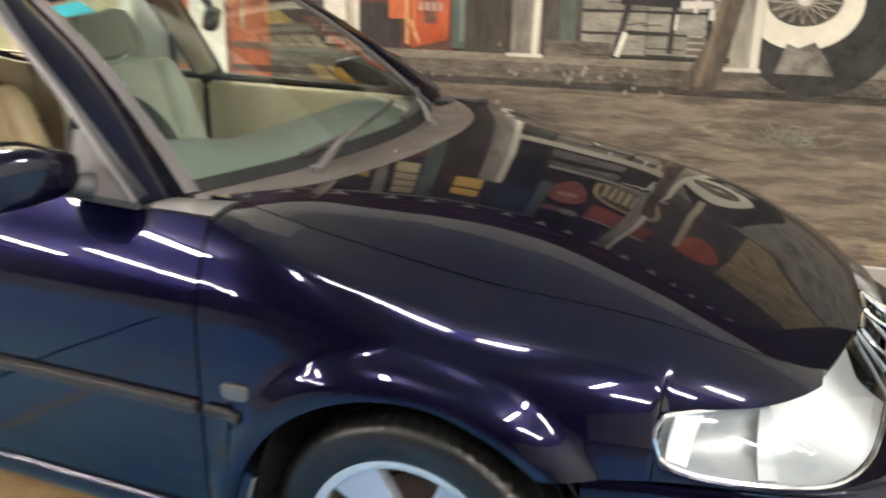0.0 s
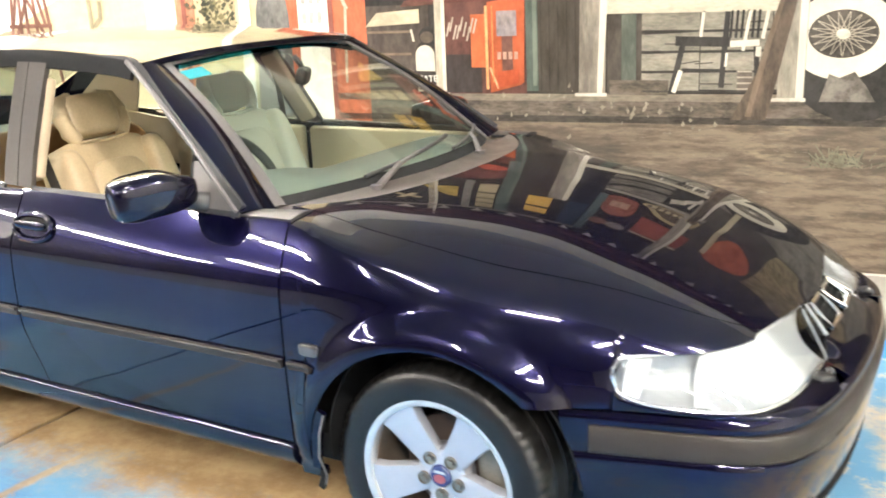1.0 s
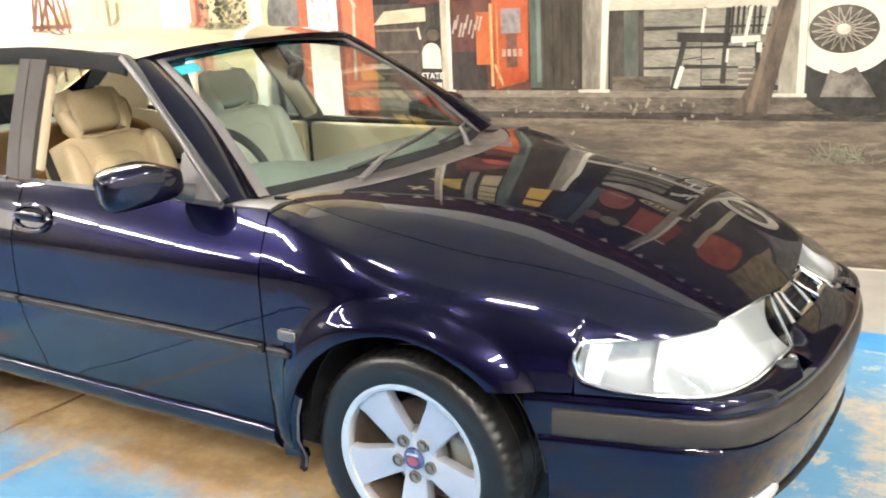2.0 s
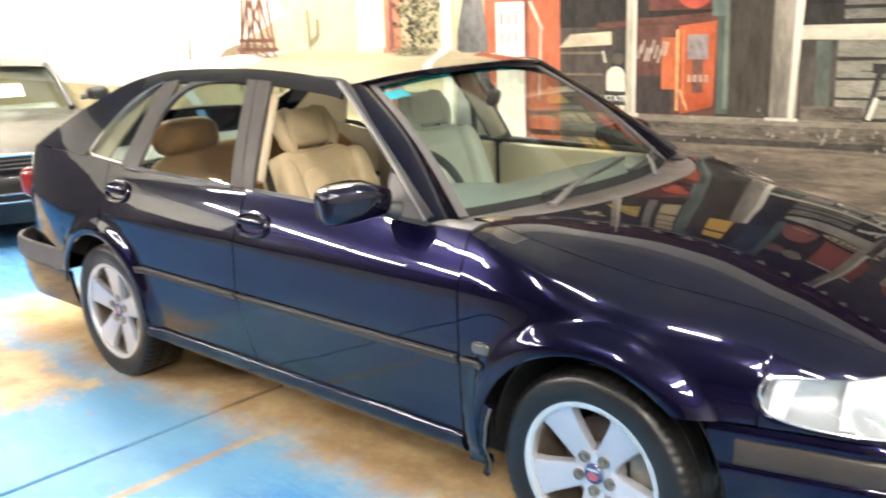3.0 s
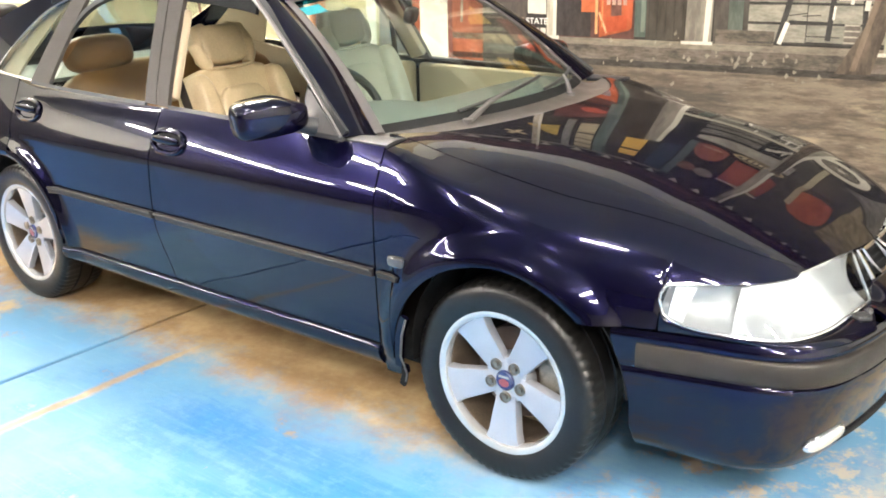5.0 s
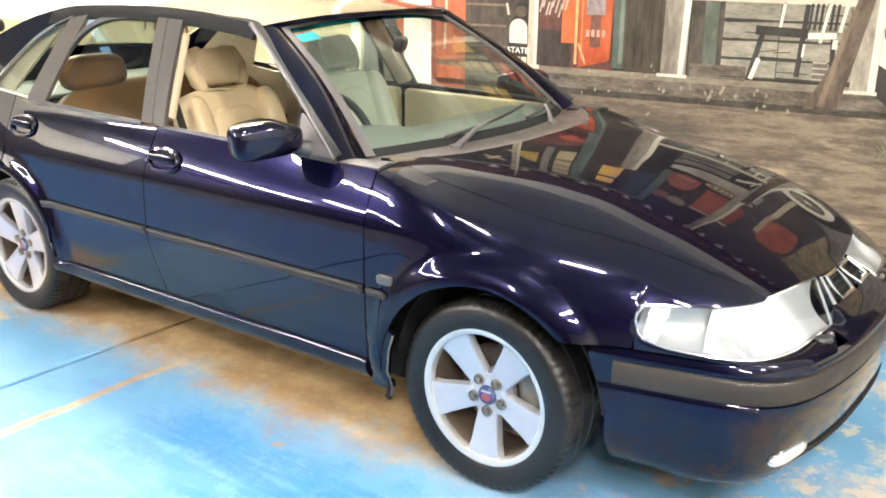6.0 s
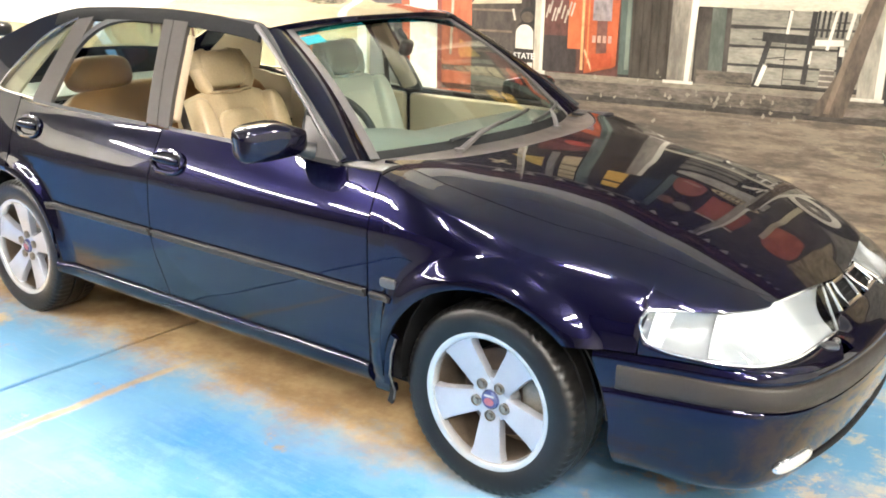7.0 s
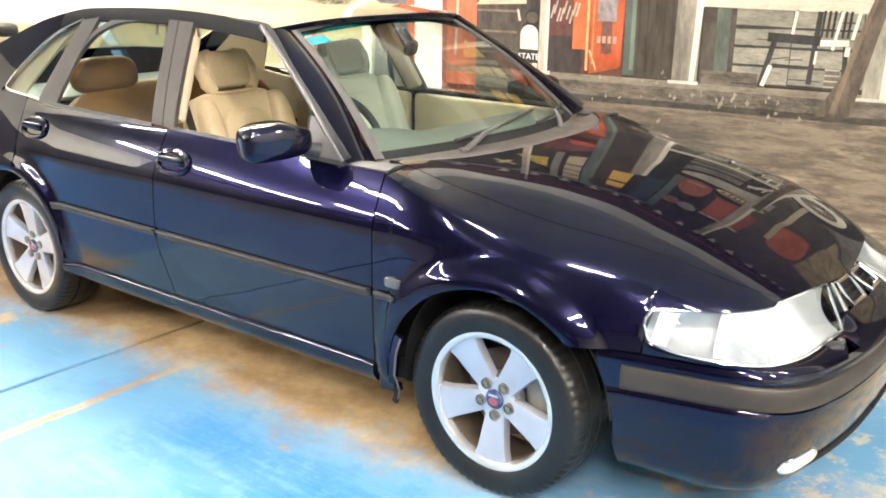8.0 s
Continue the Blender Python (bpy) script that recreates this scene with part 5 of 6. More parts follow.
def light_fitting(at, half=0.70):
    f = thing("ceiling_light", "white twin tube light on the ceiling, switched on", "ceiling light", at, group="tube lights")
    part("housing", box((2 * half + 0.1, 0.22, 0.06), (0, 0, -0.03), 0.01), FIXTURE, f)
    for y in (-0.055, 0.055):
        part("tube", tube([(-half, y, -0.085), (half, y, -0.085)], 0.019, 10), TUBE, f)
    return f


# fittings ahead of the nose are unseen, added to brighten bumper and floor
across = light_fitting((3.9, -2.7, CEIL))
short = light_fitting((0.30, -2.1, CEIL), 0.36)
for x, y in ((4.0, -5.6), (4.3, -1.0), (-9.0, 0.6), (-7.0, 0.6), (-5.2, 0.6), (-3.4, 1.0)):
    copy_thing(across, Matrix.Translation((x, y, CEIL)))
copy_thing(short, Matrix.Translation((-1.0, -5.0, CEIL)) @ pose(0, 0, 0, 0, 0, 90))
# rows that run away from the painted wall
for x, y in ((-5.5, -5.0), (-5.5, -6.6), (-10.2, -6.6), (-10.2, -8.2), (-10.2, -9.8), (-8.3, -9.5), (-8.3, -11.1), (-8.3, -12.7), (2.5, -4.4)):
    copy_thing(across, Matrix.Translation((x, y, CEIL)) @ pose(0, 0, 0, 0, 0, 90))

# ---- the mural, painted flat on the wall ----
mural = thing("mural", "faded mural of an old roadside garage and desert", "mural", kind="structure")
_paints = {}


def brush(color, streak=1.0, dark=0.45, light=1.25):
    """Wall paint laid on with a dry brush: tone breaks up along and across the strokes."""
    key = (color, streak, dark)
    if key in _paints:
        return _paints[key]
    m = bpy.data.materials.new("mural_paint")
    m.use_nodes = True
    nt = m.node_tree
    N = Nodes(nt)
    p = nt.nodes["Principled BSDF"]
    p.inputs["Roughness"].default_value, p.inputs["Specular IOR Level"].default_value = 0.75, 0.25
    pos = nt.nodes.new("ShaderNodeNewGeometry").outputs["Position"]
    mp = nt.nodes.new("ShaderNodeMapping")
    mp.inputs["Scale"].default_value = (1.0, 1.0, streak)
    nt.links.new(pos, mp.inputs["Vector"])
    a, b = N.noise(mp.outputs[0], 5.0, 6, 0.7), N.noise(mp.outputs[0], 24.0, 4, 0.7)
    f = N.step(N.math("ADD", N.math("MULTIPLY", a, 0.65), N.math("MULTIPLY", b, 0.35)), 0.34, 0.66)
    d = tuple(c * dark for c in color)
    h = tuple(min(c * light + 0.01, 0.95) for c in color)
    nt.links.new(N.mix(f, d, h), p.inputs["Base Color"])
    _paints[key] = m
    return m


def ground_paint():
    m = bpy.data.materials.new("mural_ground")
    m.use_nodes = True
    nt = m.node_tree
    N = Nodes(nt)
    p = nt.nodes["Principled BSDF"]
    p.inputs["Roughness"].default_value, p.inputs["Specular IOR Level"].default_value = 0.75, 0.25
    pos = nt.nodes.new("ShaderNodeNewGeometry").outputs["Position"]
    mp = nt.nodes.new("ShaderNodeMapping")
    mp.inputs["Scale"].default_value = (1.0, 1.0, 5.5)
    nt.links.new(pos, mp.inputs["Vector"])
    sep = nt.nodes.new("ShaderNodeSeparateXYZ")
    nt.links.new(pos, sep.inputs[0])
    a, b, c = N.noise(mp.outputs[0], 1.2, 7, 0.58), N.noise(mp.outputs[0], 3.2, 8, 0.70), N.noise(mp.outputs[0], 15.0, 4, 0.7)
    col = N.mix(N.step(b, 0.36, 0.60), (0.080, 0.062, 0.047), (0.190, 0.146, 0.102))
    # sandy sweeps, then trodden dirt towards the shop front
    sand = N.step(N.math("ADD", N.math("MULTIPLY", a, 0.6), N.math("MULTIPLY", b, 0.4)), 0.52, 0.62)
    col = N.mix(N.math("MULTIPLY", sand, 0.8), col, (0.34, 0.262, 0.168))
    bias = N.math("ADD", N.math("MULTIPLY", N.step(sep.outputs[0], 0.9, -0.8), 0.03), N.math("MULTIPLY", N.band(sep.outputs[2], 0.58, 0.72, 0.05), 0.05))
    dark = N.step(N.math("ADD", bias, N.math("ADD", N.math("MULTIPLY", N.noise(mp.outputs[0], 1.1, 7, 0.66), 0.6), N.math("MULTIPLY", b, 0.4))), 0.52, 0.60)
    col = N.mix(N.math("MULTIPLY", dark, 0.8), col, (0.052, 0.042, 0.035))
    col = N.mix(N.math("MULTIPLY", N.step(c, 0.60, 0.74), 0.4), col, (0.37, 0.32, 0.25))
    col = N.mix(N.math("MULTIPLY", N.step(c, 0.42, 0.30), 0.4), col, (0.06, 0.047, 0.036))
    nt.links.new(col, p.inputs["Base Color"])
    return m


GROUND = ground_paint()


def paint(name, shape, color, level, streak=1.0, dark=0.6, light=1.2, material=None):
    """One painted shape of the mural; level says which coat of paint it is."""
    out = 0.0015 * level
    if color and max(u for u, z in shape) > -2.4:
        color = tuple(round(c * k, 4) for c, k in zip(color, (0.70, 0.66, 0.59)))
    bm = slab([on_wall(u, z, out) for u, z in shape], WALL_N * 0.0012)
    return part(name, bm, material or brush(color, streak, dark, light), mural, smooth_shade=False)


def rect(u0, u1, z0, z1, lean=0.0):
    return [(u0, z0), (u1, z0), (u1 + lean, z1), (u0 + lean, z1)]


def disc(u, z, r, n=24, sx=1.0, a0=0.0, a1=2 * math.pi):
    return [(u + sx * r * math.cos(a0 + (a1 - a0) * k / n), z + r * math.sin(a0 + (a1 - a0) * k / n)) for k in range(n)]


def bar(u0, z0, u1, z1, w):
    d = Vector((u1 - u0, z1 - z0)).normalized() * (w / 2)
    return [(u0 - d.y, z0 + d.x), (u0 + d.y, z0 - d.x), (u1 + d.y, z1 - d.x), (u1 - d.y, z1 + d.x)]


CREAM, WHITE, DARK, GREY = (0.62, 0.56, 0.42), (0.78, 0.75, 0.66), (0.045, 0.038, 0.032), (0.21, 0.20, 0.175)
paint("painted_sky", rect(-13, -2.2, 0.55, CEIL), (0.70, 0.62, 0.41), 1, 1.0, 0.88, 1.08)
# paler patch in the left part of the sky
paint("painted_pale_sky", [(-10.5, 1.1), (-6.0, 1.0), (-4.6, 1.6), (-5.4, 2.6), (-9.5, 3.0)], (0.86, 0.82, 0.66), 2, 1.0, 0.92, 1.05)
paint("painted_facade", rect(-2.35, 3.0, 0.80, 3.25), (0.026, 0.021, 0.018), 2, 0.4, 0.5, 1.4)
paint("painted_ground", [(-13, 0.012), (7, 0.012), (7, 0.82), (-3.2, 0.82), (-5.0, 0.62), (-13, 0.58)], None, 3, material=GROUND)
# boardwalk: a pale top, a dark face, bright chips of paint
paint("painted_boardwalk", [(-2.6, 0.80), (1.9, 0.80), (1.9, 0.905), (0.4, 0.905), (-2.6, 0.915)], (0.13, 0.11, 0.092), 4, 3.0, 0.45, 1.7)
paint("painted_boardwalk", rect(-2.6, 1.9, 0.895, 0.935), (0.27, 0.235, 0.19), 5, 3.0, 0.6, 1.2)
paint("painted_shadow", rect(-2.6, 1.9, 0.775, 0.812), (0.05, 0.042, 0.035), 5, 3.0, 0.5, 1.8)
rnd = random.Random(4)
for k in range(44):
    u, z = rnd.gauss(-0.72, 0.34), rnd.gauss(0.83, 0.07)
    s, h = rnd.uniform(0.003, 0.014), rnd.uniform(0.006, 0.026)
    paint("paint_splash", [(u - s, z), (u - s * 0.2, z - s), (u + s, z + s * 0.2), (u + s * rnd.uniform(-0.8, 0.8), z + h)], (0.30, 0.27, 0.225), 7, 1.0, 0.6, 1.4)
# shop front: cabinet, round-topped sign, thin post
paint("painted_cabinet", rect(-2.25, -1.80, 0.92, 1.45), (0.075, 0.06, 0.05), 4, 0.5, 0.5, 1.5)
for z in (1.03, 1.16, 1.29):
    paint("painted_shelf", rect(-2.22, -1.92, z, z + 0.014), (0.21, 0.16, 0.12), 5)
paint("painted_awning", [(-2.22, 1.33), (-1.86, 1.345), (-1.86, 1.425), (-2.14, 1.41)], CREAM, 6, 2.0, 0.75, 1.15)
paint("painted_sign", disc(-1.825, 1.175, 0.066, 18, 1.0, math.pi * 1.05, -math.pi * 0.05) + [(-1.752, 1.03), (-1.752, 0.925), (-1.905, 0.93), (-1.905, 1.05)], (0.035, 0.03, 0.026), 6, 1.0, 0.7, 1.3)
paint("painted_sign_face", disc(-1.83, 1.155, 0.062, 16, 1.0, math.pi, 0.0) + [(-1.768, 1.065), (-1.892, 1.068)], WHITE, 8, 1.0, 0.85, 1.1)
bpy_text = bpy.data.curves.new("sign_text", "FONT")
bpy_text.body, bpy_text.size, bpy_text.extrude, bpy_text.align_x = "STATE", 0.052, 0.0008, "CENTER"
txt = new("sign_letters", bpy_text)
txt.matrix_world = Matrix.Translation(on_wall(-1.83, 1.005, 0.014)) @ pose(0, 0, 0, 90, 0, math.degrees(WALL_A))
bpy_text.materials.append(brush(WHITE, 1.0, 0.85, 1.1))
txt.parent = mural
for i, (a, b) in enumerate(((-1.885, -1.842), (-1.832, -1.815), (-1.805, -1.77))):
    paint("sign_bar", rect(a, b, 0.945, 0.982), WHITE, 8, 1.0, 0.8, 1.1)
paint("painted_loop", disc(-1.80, 1.27, 0.055, 18, 1.2), (0.03, 0.028, 0.025), 6)
paint("painted_loop", disc(-1.815, 1.262, 0.034, 16, 1.3), (0.13, 0.10, 0.08), 7)
paint("painted_swirl", bar(-1.915, 1.31, -1.90, 1.24, 0.014), WHITE, 8)
paint("painted_post", rect(-1.765, -1.70, 0.915, 3.2, 0.02), (0.50, 0.46, 0.38), 7, 0.3, 0.5, 1.3)
paint("painted_post_light", rect(-1.722, -1.70, 0.915, 3.2, 0.02), WHITE, 8, 0.3, 0.8, 1.1)
paint("painted_shoe", rect(-1.775, -1.68, 0.915, 0.94), WHITE, 8)
# red drinks machine: dark red flank, orange front with a bevelled lower box
paint("painted_machine", rect(-1.705, -1.20, 0.935, 1.50), (0.115, 0.045, 0.035), 5, 0.5, 0.6, 1.4)
paint("painted_machine_top", [(-1.98, 1.44), (-1.20, 1.47), (-1.19, 1.525), (-1.95, 1.475)], (0.13, 0.05, 0.035), 6, 2.0, 0.6, 1.3)
paint("painted_machine_side", rect(-1.70, -1.475, 0.94, 1.16), (0.05, 0.038, 0.036), 6, 0.5, 0.6, 1.3)
paint("painted_panel", rect(-1.535, -1.44, 1.085, 1.385), (0.56, 0.145, 0.05), 7, 0.6, 0.75, 1.15)
paint("painted_front", [(-1.42, 0.94), (-1.40, 0.945), (-1.235, 0.985), (-1.215, 1.0), (-1.205, 1.475), (-1.43, 1.45)], (0.47, 0.105, 0.035), 7, 0.6, 0.7, 1.25)
paint("painted_edge", rect(-1.445, -1.428, 0.96, 1.43), (0.80, 0.42, 0.20), 9)
paint("painted_edge", rect(-1.405, -1.395, 1.0, 1.43), (0.72, 0.26, 0.10), 9)
paint("painted_seam", bar(-1.42, 1.085, -1.37, 0.965, 0.012), (0.80, 0.52, 0.30), 9)
paint("painted_window", rect(-1.375, -1.255, 1.26, 1.40), (0.26, 0.23, 0.25), 8, 0.6, 0.5, 1.6)
paint("painted_window", rect(-1.345, -1.28, 1.0, 1.26), (0.16, 0.07, 0.055), 8, 0.6, 0.6, 1.4)
for k in range(4):
    paint("faded_lettering", rect(-1.372 + 0.034 * k, -1.350 + 0.034 * k, 1.13, 1.172), (0.62, 0.42, 0.36), 10)
paint("painted_lower_box", [(-1.375, 0.965), (-1.245, 0.995), (-1.245, 1.075), (-1.375, 1.06)], (0.50, 0.09, 0.03), 9, 0.6, 0.7, 1.2)
for k in range(9):
    u, z = -1.685 + 0.021 * k, 1.30 + 0.03 * math.sin(k * 1.9)
    paint("painted_flourish", bar(u, z - 0.035, u + 0.022, z + 0.045, 0.011), (0.58, 0.50, 0.44), 9)
# doorway, jambs and the big white post
paint("painted_jamb", rect(-1.20, -1.13, 0.95, 3.0), (0.075, 0.105, 0.092), 6, 0.3, 0.6, 1.4)
paint("painted_jamb_light", rect(-1.16, -1.135, 0.98, 2.4), (0.17, 0.21, 0.18), 7, 0.3, 0.6, 1.2)
paint("painted_doorway", rect(-1.13, -0.86, 0.94, 2.95), (0.062, 0.050, 0.038), 6, 0.3, 0.6, 1.3)
for k in range(5):
    paint("door_board", rect(-1.115 + 0.05 * k, -1.11 + 0.05 * k, 0.95, 2.0), (0.045, 0.036, 0.028), 7, 0.3)
paint("painted_post", [(-0.895, 0.93), (-0.745, 0.93), (-0.725, 2.02), (-0.875, 2.02)], (0.33, 0.30, 0.26), 8, 0.25, 0.5, 1.4)
paint("painted_post_light", [(-0.79, 0.94), (-0.762, 0.93), (-0.722, 1.6), (-0.722, 2.02), (-0.765, 2.02), (-0.765, 1.6)], (0.82, 0.79, 0.70), 9, 0.25, 0.85, 1.1)
paint("painted_shoe", rect(-0.915, -0.735, 0.922, 0.94), (0.78, 0.75, 0.68), 9, 3.0, 0.7, 1.1)
# porch: beam, siding, green post
paint("painted_recess", rect(-0.735, -0.53, 0.93, 1.36), (0.07, 0.058, 0.048), 5, 0.4, 0.5, 1.5)
paint("painted_jamb", rect(-0.655, -0.575, 0.98, 1.36), (0.12, 0.145, 0.125), 6, 0.3, 0.6, 1.3)
for k in range(4):
    z = 0.955 + 0.105 * k
    for u0, u1 in ((-0.545, -0.24), (-0.235, 0.12), (0.125, 0.20)):
        s = rnd.uniform(-0.01, 0.01)
        g = rnd.uniform(0.85, 1.12)
        paint("painted_siding", [(u0, z + s), (u1, z), (u1, z + 0.094), (u0, z + 0.092 + s)], (0.30 * g, 0.285 * g, 0.245 * g), 6, 3.0, 0.6, 1.25)
    paint("painted_gap", rect(-0.545, 0.2, z - 0.011, z), (0.05, 0.045, 0.04), 7, 3.0)
for k in range(7):
    u, z = rnd.uniform(-0.5, 0.05), 0.96 + 0.105 * rnd.randrange(4)
    paint("board_crack", bar(u, z + 0.03, u + rnd.uniform(0.04, 0.12), z + rnd.uniform(0.02, 0.045), 0.006), (0.08, 0.07, 0.06), 8)
paint("painted_beam", [(-0.75, 1.365), (0.22, 1.355), (0.22, 1.445), (-0.75, 1.44)], (0.66, 0.62, 0.52), 8, 3.0, 0.8, 1.12)
paint("painted_crate", rect(-0.72, -0.40, 0.93, 1.01), (0.13, 0.11, 0.09), 7, 3.0, 0.5, 1.6)
# chair and bench on the porch
INK, PALE = (0.035, 0.032, 0.03), (0.80, 0.77, 0.70)
for a in ((-0.385, 0.94, -0.325, 1.20, 0.030), (-0.125, 0.97, -0.10, 1.36, 0.028), (-0.365, 1.215, -0.085, 1.205, 0.050), (-0.24, 1.22, -0.22, 1.365, 0.014), (-0.33, 1.065, -0.12, 1.06, 0.014), (0.055, 0.99, 0.045, 1.2, 0.026)):
    paint("painted_chair", bar(*a), INK, 9, 0.5, 0.6, 1.4)
for k in range(6):
    u = -0.085 + 0.027 * k
    paint("painted_spindle", bar(u, 1.225, u + 0.008, 1.365, 0.013), INK, 9)
for a in ((-0.372, 0.945, -0.335, 1.06, 0.024), (-0.235, 1.235, -0.222, 1.36, 0.016), (-0.085, 1.195, 0.06, 1.20, 0.032), (-0.02, 1.16, 0.012, 1.36, 0.016), (0.055, 1.13, 0.058, 1.18, 0.026), (0.075, 1.22, 0.10, 1.36, 0.018), (-0.105, 1.08, -0.10, 1.15, 0.012)):
    paint("painted_highlight", bar(*a), PALE, 10, 0.5, 0.85, 1.1)
paint("painted_can", rect(-0.045, 0.03, 0.955, 1.06), (0.17, 0.15, 0.13), 9)
for z in (0.96, 0.99, 1.02, 1.05):
    paint("painted_band", rect(-0.045, 0.03, z, z + 0.008), (0.50, 0.46, 0.40), 10)
# leaning trunk, second post and the old car's whitewall wheel
paint("painted_trunk", [(-0.075, 0.80), (0.105, 0.805), (0.15, 1.0), (0.255, 1.50), (0.31, 1.9), (0.235, 1.9), (0.165, 1.45), (0.055, 1.05)], (0.105, 0.080, 0.062), 11, 0.4, 0.45, 1.6)
paint("painted_trunk_light", [(0.0, 0.82), (0.03, 0.82), (0.12, 1.2), (0.20, 1.5), (0.18, 1.5), (0.09, 1.2)], (0.20, 0.155, 0.115), 12, 0.4, 0.6, 1.2)
paint("painted_post", rect(0.155, 0.285, 0.905, 2.9, 0.03), (0.36, 0.34, 0.29), 9, 0.25, 0.5, 1.35)
paint("painted_post_light", rect(0.245, 0.282, 0.905, 2.9, 0.03), (0.80, 0.77, 0.68), 10, 0.25, 0.85, 1.1)
paint("painted_shoe", rect(0.125, 0.295, 0.90, 0.918), (0.74, 0.71, 0.64), 10)
paint("painted_siding", rect(0.285, 1.9, 0.93, 1.50), (0.26, 0.25, 0.22), 4, 3.0, 0.5, 1.3)
paint("painted_siding", rect(0.285, 1.9, 1.50, 2.9), (0.09, 0.08, 0.07), 4, 3.0, 0.5, 1.3)
paint("painted_arch_shadow", disc(0.53, 1.16, 0.36), (0.03, 0.027, 0.025), 6, 1.0, 0.6, 1.4)
paint("painted_tyre", disc(0.455, 1.225, 0.215, 36, 1.18), (0.84, 0.80, 0.70), 8, 1.0, 0.9, 1.06)
paint("painted_rim", disc(0.455, 1.235, 0.118, 30, 1.38), (0.085, 0.075, 0.065), 9, 1.0, 0.5, 1.6)
for k in range(34):
    a = 2 * math.pi * k / 34
    b = a + (0.45 if k % 2 else -0.45)
    paint("painted_spoke", bar(0.455 + 0.035 * math.cos(a), 1.235 + 0.026 * math.sin(a), 0.455 + 0.150 * math.cos(b), 1.235 + 0.108 * math.sin(b), 0.004), (0.50, 0.46, 0.39), 10)
paint("painted_hub", disc(0.455, 1.235, 0.026, 14, 1.3), (0.80, 0.76, 0.68), 11)
paint("painted_rag", [(0.36, 0.90), (0.62, 0.90), (0.58, 0.97), (0.52, 1.05), (0.45, 1.02), (0.40, 1.04)], (0.17, 0.155, 0.14), 9, 1.0, 0.4, 1.7)
# scrub on the dirt
for k in range(90):
    a = rnd.uniform(0.15, math.pi - 0.15)
    u, z = 0.47 + rnd.gauss(0, 0.07), 0.585 + rnd.uniform(-0.03, 0.02)
    r = rnd.uniform(0.03, 0.11)
    paint("painted_scrub", bar(u, z, u + r * math.cos(a), z + r * 0.8 * math.sin(a), 0.005), (0.22, 0.215, 0.16) if k % 3 else (0.09, 0.085, 0.065), 5 + k % 3)
# upper storey, seen mostly as reflections in the bonnet
paint("painted_gable", rect(-1.30, -0.45, 1.55, 3.05), (0.014, 0.011, 0.010), 5, 0.4, 0.6, 1.4)
for z0 in (2.02, 2.30):
    paint("painted_lit_window", rect(-1.01, -0.83, z0, z0 + 0.22), (0.95, 0.60, 0.14), 7, 1.0, 0.9, 1.05)
paint("painted_gable_shade", rect(-0.70, -0.52, 2.03, 2.75), (0.035, 0.055, 0.09), 6, 0.4, 0.7, 1.3)
# notices, shelves and a red lamp beside the gable
paint("painted_red_wall", rect(-1.62, -1.22, 1.54, 1.82), (0.15, 0.05, 0.04), 6, 1.0, 0.6, 1.4)
paint("painted_red_lamp", disc(-1.34, 1.63, 0.085, 20, 1.2), (0.52, 0.10, 0.06), 7, 1.0, 0.8, 1.3)
paint("painted_teal_jamb", rect(-1.235, -1.16, 1.50, 2.76), (0.13, 0.18, 0.165), 7, 0.3, 0.7, 1.2)
paint("painted_grey_jamb", rect(-1.50, -1.435, 1.85, 2.76), (0.30, 0.30, 0.27), 7, 0.3, 0.7, 1.2)
for k in range(4):
    paint("painted_box", rect(-1.39, -1.25, 1.90 + 0.21 * k, 2.08 + 0.21 * k), (0.62, 0.53, 0.34), 7, 2.0, 0.7, 1.15)
paint("painted_yellow_sign", [(-1.80, 2.02), (-1.54, 1.98), (-1.54, 2.36), (-1.62, 2.30)], (0.62, 0.45, 0.11), 7, 1.0, 0.6, 1.3)
for a in ((-1.96, 2.40, -1.80, 2.52, 0.045), (-1.93, 2.54, -1.84, 2.36, 0.045)):
    paint("painted_cross", bar(*a), (0.80, 0.70, 0.45), 8)
paint("painted_eave", rect(-2.3, -0.5, 2.76, 2.80), (0.42, 0.40, 0.34), 8, 2.0, 0.6, 1.2)
# signs over the porch
for z0 in (1.47, 1.54, 1.61):
    paint("painted_slat", rect(-0.52, -0.06, z0, z0 + 0.05), (0.20, 0.19, 0.17), 6, 3.0, 0.6, 1.3)
paint("painted_sign_beam", rect(-0.50, 0.34, 1.68, 1.76), (0.42, 0.40, 0.35), 7, 3.0, 0.7, 1.2)
paint("painted_teal_jamb", rect(-0.50, -0.42, 1.90, 2.76), (0.12, 0.17, 0.16), 7, 0.3, 0.7, 1.2)
paint("painted_round_sign", disc(-0.29, 1.98, 0.115, 22, 1.25), (0.30, 0.10, 0.07), 7, 1.0, 0.7, 1.4)
paint("sign_bar", rect(-0.37, -0.21, 1.955, 1.995), (0.55, 0.36, 0.26), 8)
for u0, c in ((-0.36, (0.22, 0.11, 0.08)), (-0.20, (0.26, 0.24, 0.19))):
    paint("painted_round_sign", disc(u0, 2.28, 0.085, 18), c, 7, 1.0, 0.7, 1.4)
paint("painted_oval_sign", disc(0.11, 1.87, 0.095, 24, 2.7), (0.62, 0.52, 0.30), 7, 1.0, 0.7, 1.2)
paint("painted_oval_sign", disc(0.11, 1.87, 0.076, 24, 2.9), (0.14, 0.11, 0.08), 8, 1.0, 0.7, 1.3)
for k in range(7):
    paint("sign_bar", rect(-0.07 + 0.055 * k, -0.034 + 0.055 * k, 1.835, 1.905), (0.70, 0.60, 0.38), 9)
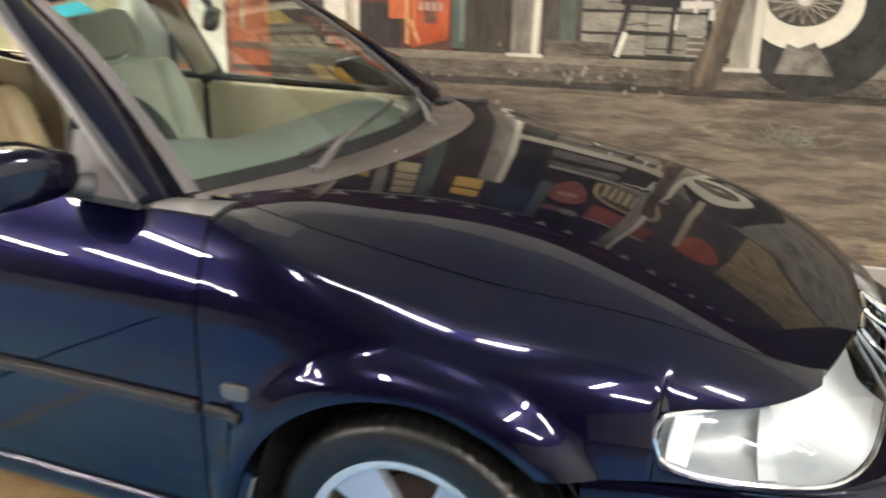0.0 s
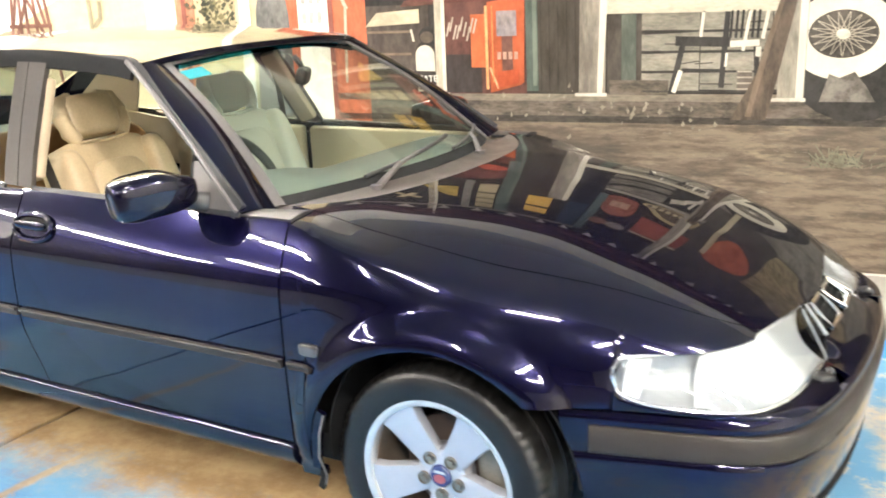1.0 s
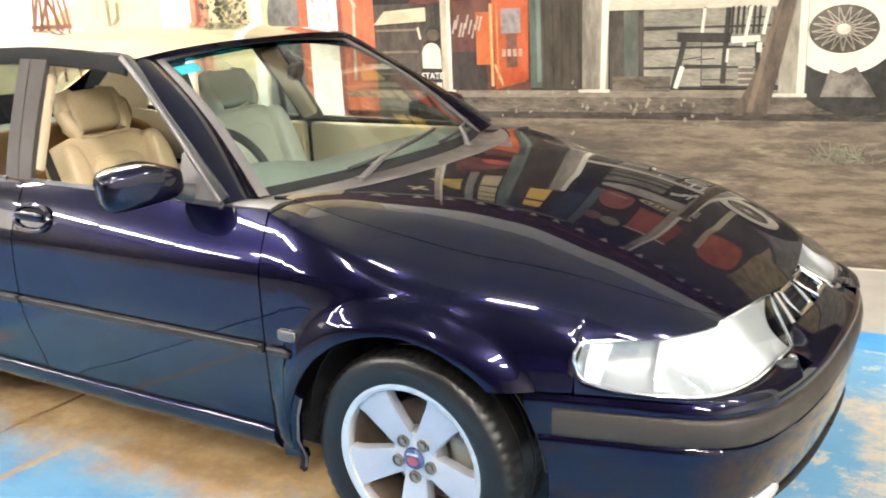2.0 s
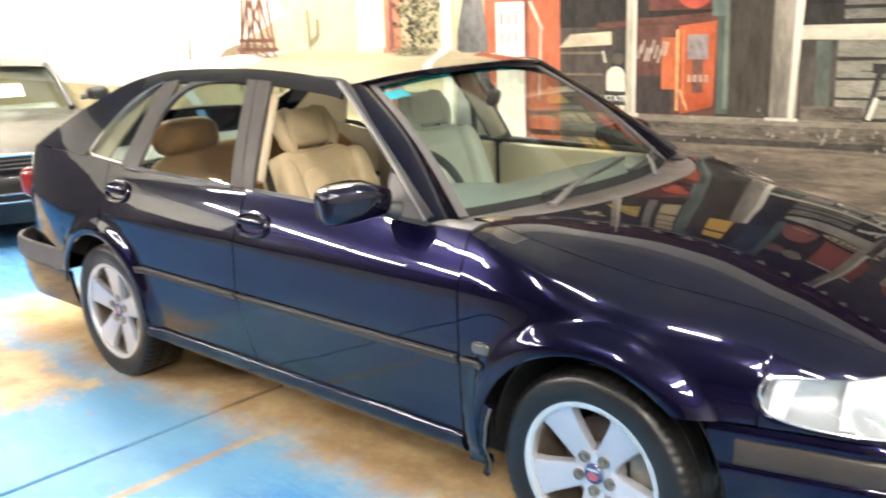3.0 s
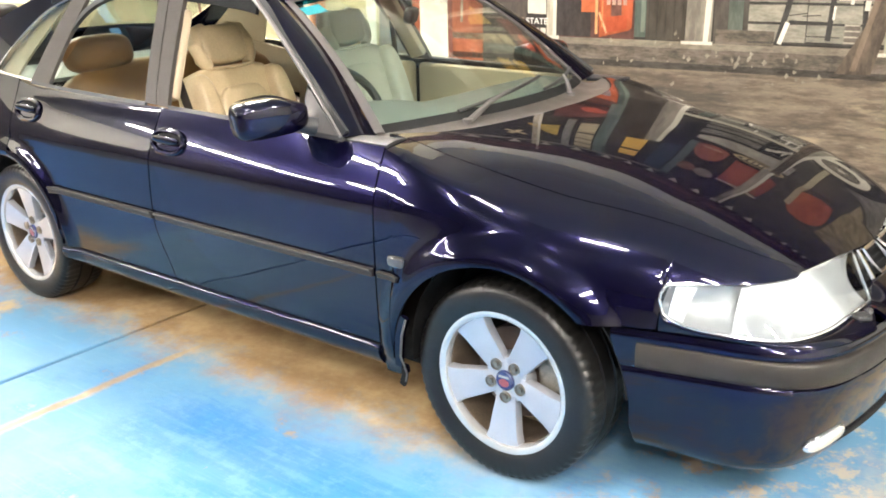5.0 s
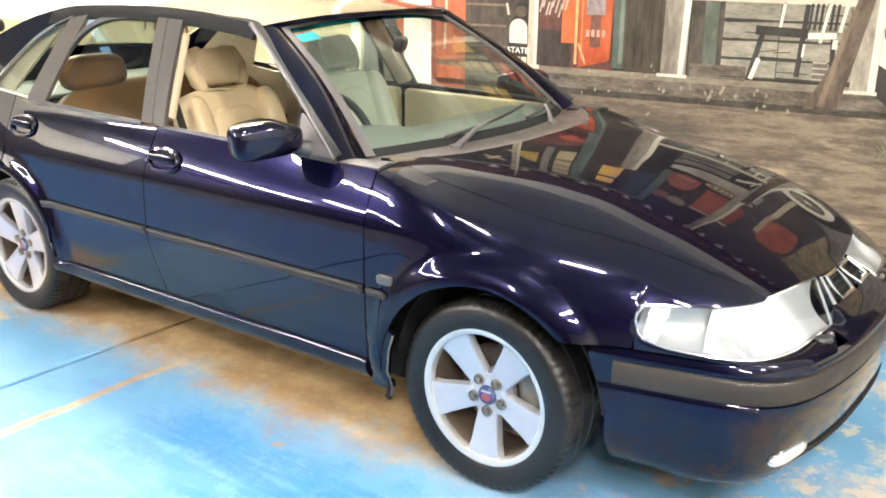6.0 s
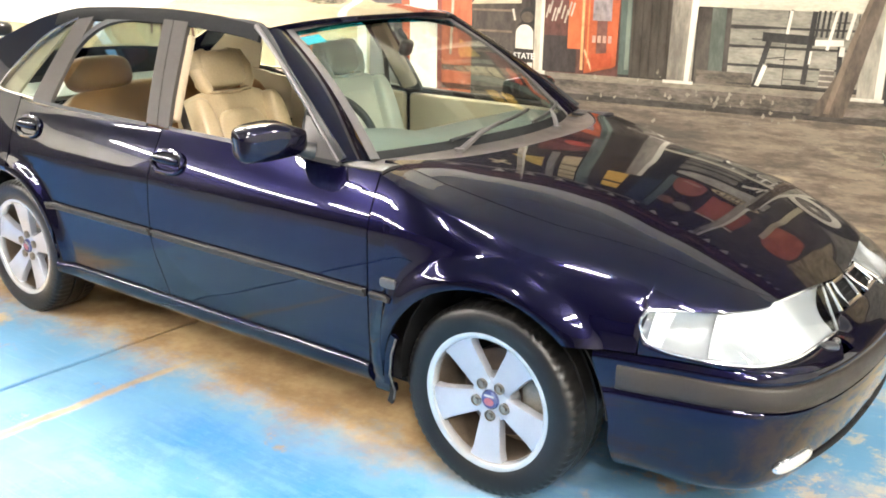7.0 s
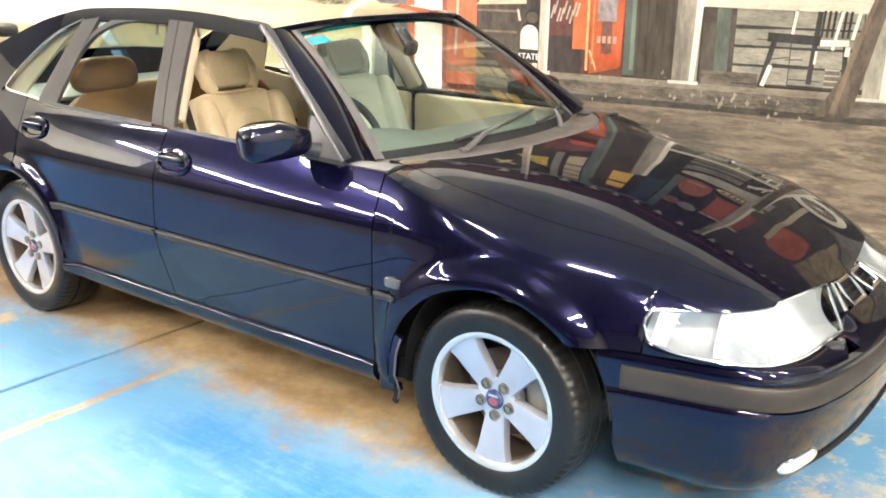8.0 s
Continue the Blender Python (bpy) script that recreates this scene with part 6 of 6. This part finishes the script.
paint("painted_red_board", rect(-0.08, 0.40, 2.0, 2.24), (0.34, 0.085, 0.055), 7, 1.0, 0.7, 1.3)
paint("painted_board_edge", bar(-0.08, 2.26, 0.42, 2.28, 0.03), (0.66, 0.60, 0.50), 8)
for a in ((-0.02, 1.63, 0.08, 1.60, 0.03), (0.06, 1.60, 0.20, 1.52, 0.035), (0.12, 1.63, 0.15, 1.50, 0.02)):
    paint("painted_highlight", bar(*a), (0.80, 0.76, 0.68), 8)
paint("painted_pole", bar(0.46, 1.46, 0.58, 2.05, 0.05), (0.62, 0.56, 0.40), 12, 0.4, 0.7, 1.2)
paint("painted_red_shape", disc(0.76, 1.97, 0.17, 20, 1.2), (0.46, 0.13, 0.07), 7, 1.0, 0.6, 1.3)
paint("painted_dry_bank", [(0.92, 1.52), (1.9, 1.55), (1.9, 2.2), (1.05, 2.15)], (0.34, 0.28, 0.17), 6, 4.0, 0.45, 1.4)
for k in range(16):
    u = -2.2 + 0.26 * k
    paint("painted_pennant", [(u, 2.92), (u + 0.11, 2.92), (u + 0.055, 2.80)], (0.70, 0.68, 0.62), 9)
paint("painted_roof", rect(-2.7, 3.0, 2.95, 3.4), (0.06, 0.020, 0.020), 8, 2.0, 0.5, 1.6)
for k in range(5):
    paint("painted_roof_board", rect(-2.1 + 0.75 * k, -1.55 + 0.75 * k, 3.08, 3.13), (0.20, 0.085, 0.07), 9, 2.0, 0.5, 1.4)
# petrol pumps, tree, cactus and derrick out in the desert
RED = (0.50, 0.135, 0.065)
for u0, w, top in ((-2.775, 0.56, 1.95), (-3.88, 0.40, 1.90)):
    paint("painted_pump", rect(u0, u0 + w, 0.72, top), RED if w > 0.5 else (0.42, 0.17, 0.09), 5, 0.4, 0.65, 1.3)
    if w < 0.5:
        paint("painted_pump_side", rect(u0, u0 + 0.25, 0.72, top), (0.70, 0.50, 0.38), 5.5, 0.5, 0.8, 1.15)
    paint("painted_pump_face", rect(u0 + 0.085, u0 + 0.30, 0.72, 1.62) if w > 0.5 else rect(u0 + 0.03, u0 + 0.21, 0.9, 1.44), (0.72, 0.66, 0.54), 6, 0.5, 0.85, 1.1)
    paint("painted_pump_shade", rect(u0 + 0.30, u0 + 0.335, 0.72, top - 0.1), (0.20, 0.06, 0.04), 7, 0.4)
for k in range(6):
    paint("faded_lettering", rect(-2.66 + 0.055 * (k % 3), -2.63 + 0.055 * (k % 3), 1.36 + 0.12 * (k // 3), 1.43 + 0.12 * (k // 3)), (0.42, 0.38, 0.33), 7)
paint("painted_hose", bar(-2.43, 1.62, -2.34, 1.44, 0.022), (0.75, 0.70, 0.60), 8)
paint("painted_hose", bar(-2.35, 1.46, -2.37, 1.0, 0.018), (0.66, 0.58, 0.48), 8)
for k in range(420):
    u, z = rnd.gauss(-3.34, 0.11), 1.25 + 0.75 * rnd.random() ** 0.8
    if abs(u + 3.34) > 0.20:
        continue
    s, w = rnd.uniform(0.008, 0.026), rnd.uniform(0.5, 1.4)
    paint("painted_leaves", [(u - s * w, z + rnd.uniform(-0.4, 0.4) * s), (u, z - s * rnd.uniform(0.4, 1)), (u + s * w, z + 0.5 * s * rnd.uniform(-1, 1)), (u + 0.2 * s, z + s)], ((0.10, 0.095, 0.05), (0.20, 0.17, 0.08), (0.055, 0.055, 0.03))[k % 3], 5 + k % 3)
paint("painted_post", rect(-3.125, -3.045, 0.8, 3.2), (0.76, 0.72, 0.62), 8, 0.3, 0.8, 1.1)
paint("painted_rock", [(-3.03, 0.8), (-2.74, 0.8), (-2.76, 1.42), (-2.80, 1.70), (-2.92, 1.75), (-3.0, 1.45)], (0.10, 0.095, 0.085), 6, 0.6, 0.5, 1.5)
for a in ((-5.16, 1.0, -5.02, 2.1), (-4.70, 1.0, -4.84, 2.1), (-5.05, 1.0, -4.98, 2.1), (-4.86, 1.0, -4.90, 2.1), (-5.14, 1.2, -4.86, 1.75), (-4.74, 1.2, -5.02, 1.75), (-5.14, 1.40, -4.73, 1.40), (-5.16, 1.33, -4.70, 1.33), (-4.97, 1.0, -4.95, 2.1), (-5.10, 1.4, -4.90, 2.1), (-4.79, 1.4, -4.96, 2.1)):
    paint("painted_derrick", bar(*a, 0.028), (0.15, 0.065, 0.04), 6, 0.5, 0.7, 1.3)
for a in ((-4.36, 1.2, -4.37, 1.62), (-4.36, 1.36, -4.28, 1.44), (-4.28, 1.43, -4.275, 1.55), (-5.75, 1.25, -5.74, 1.5)):
    paint("painted_cactus", bar(*a, 0.032), (0.20, 0.17, 0.10), 6, 0.5, 0.8, 1.2)
paint("painted_bush", disc(-5.05, 1.22, 0.16, 16, 2.3), (0.27, 0.20, 0.12), 4, 1.0, 0.7, 1.2)
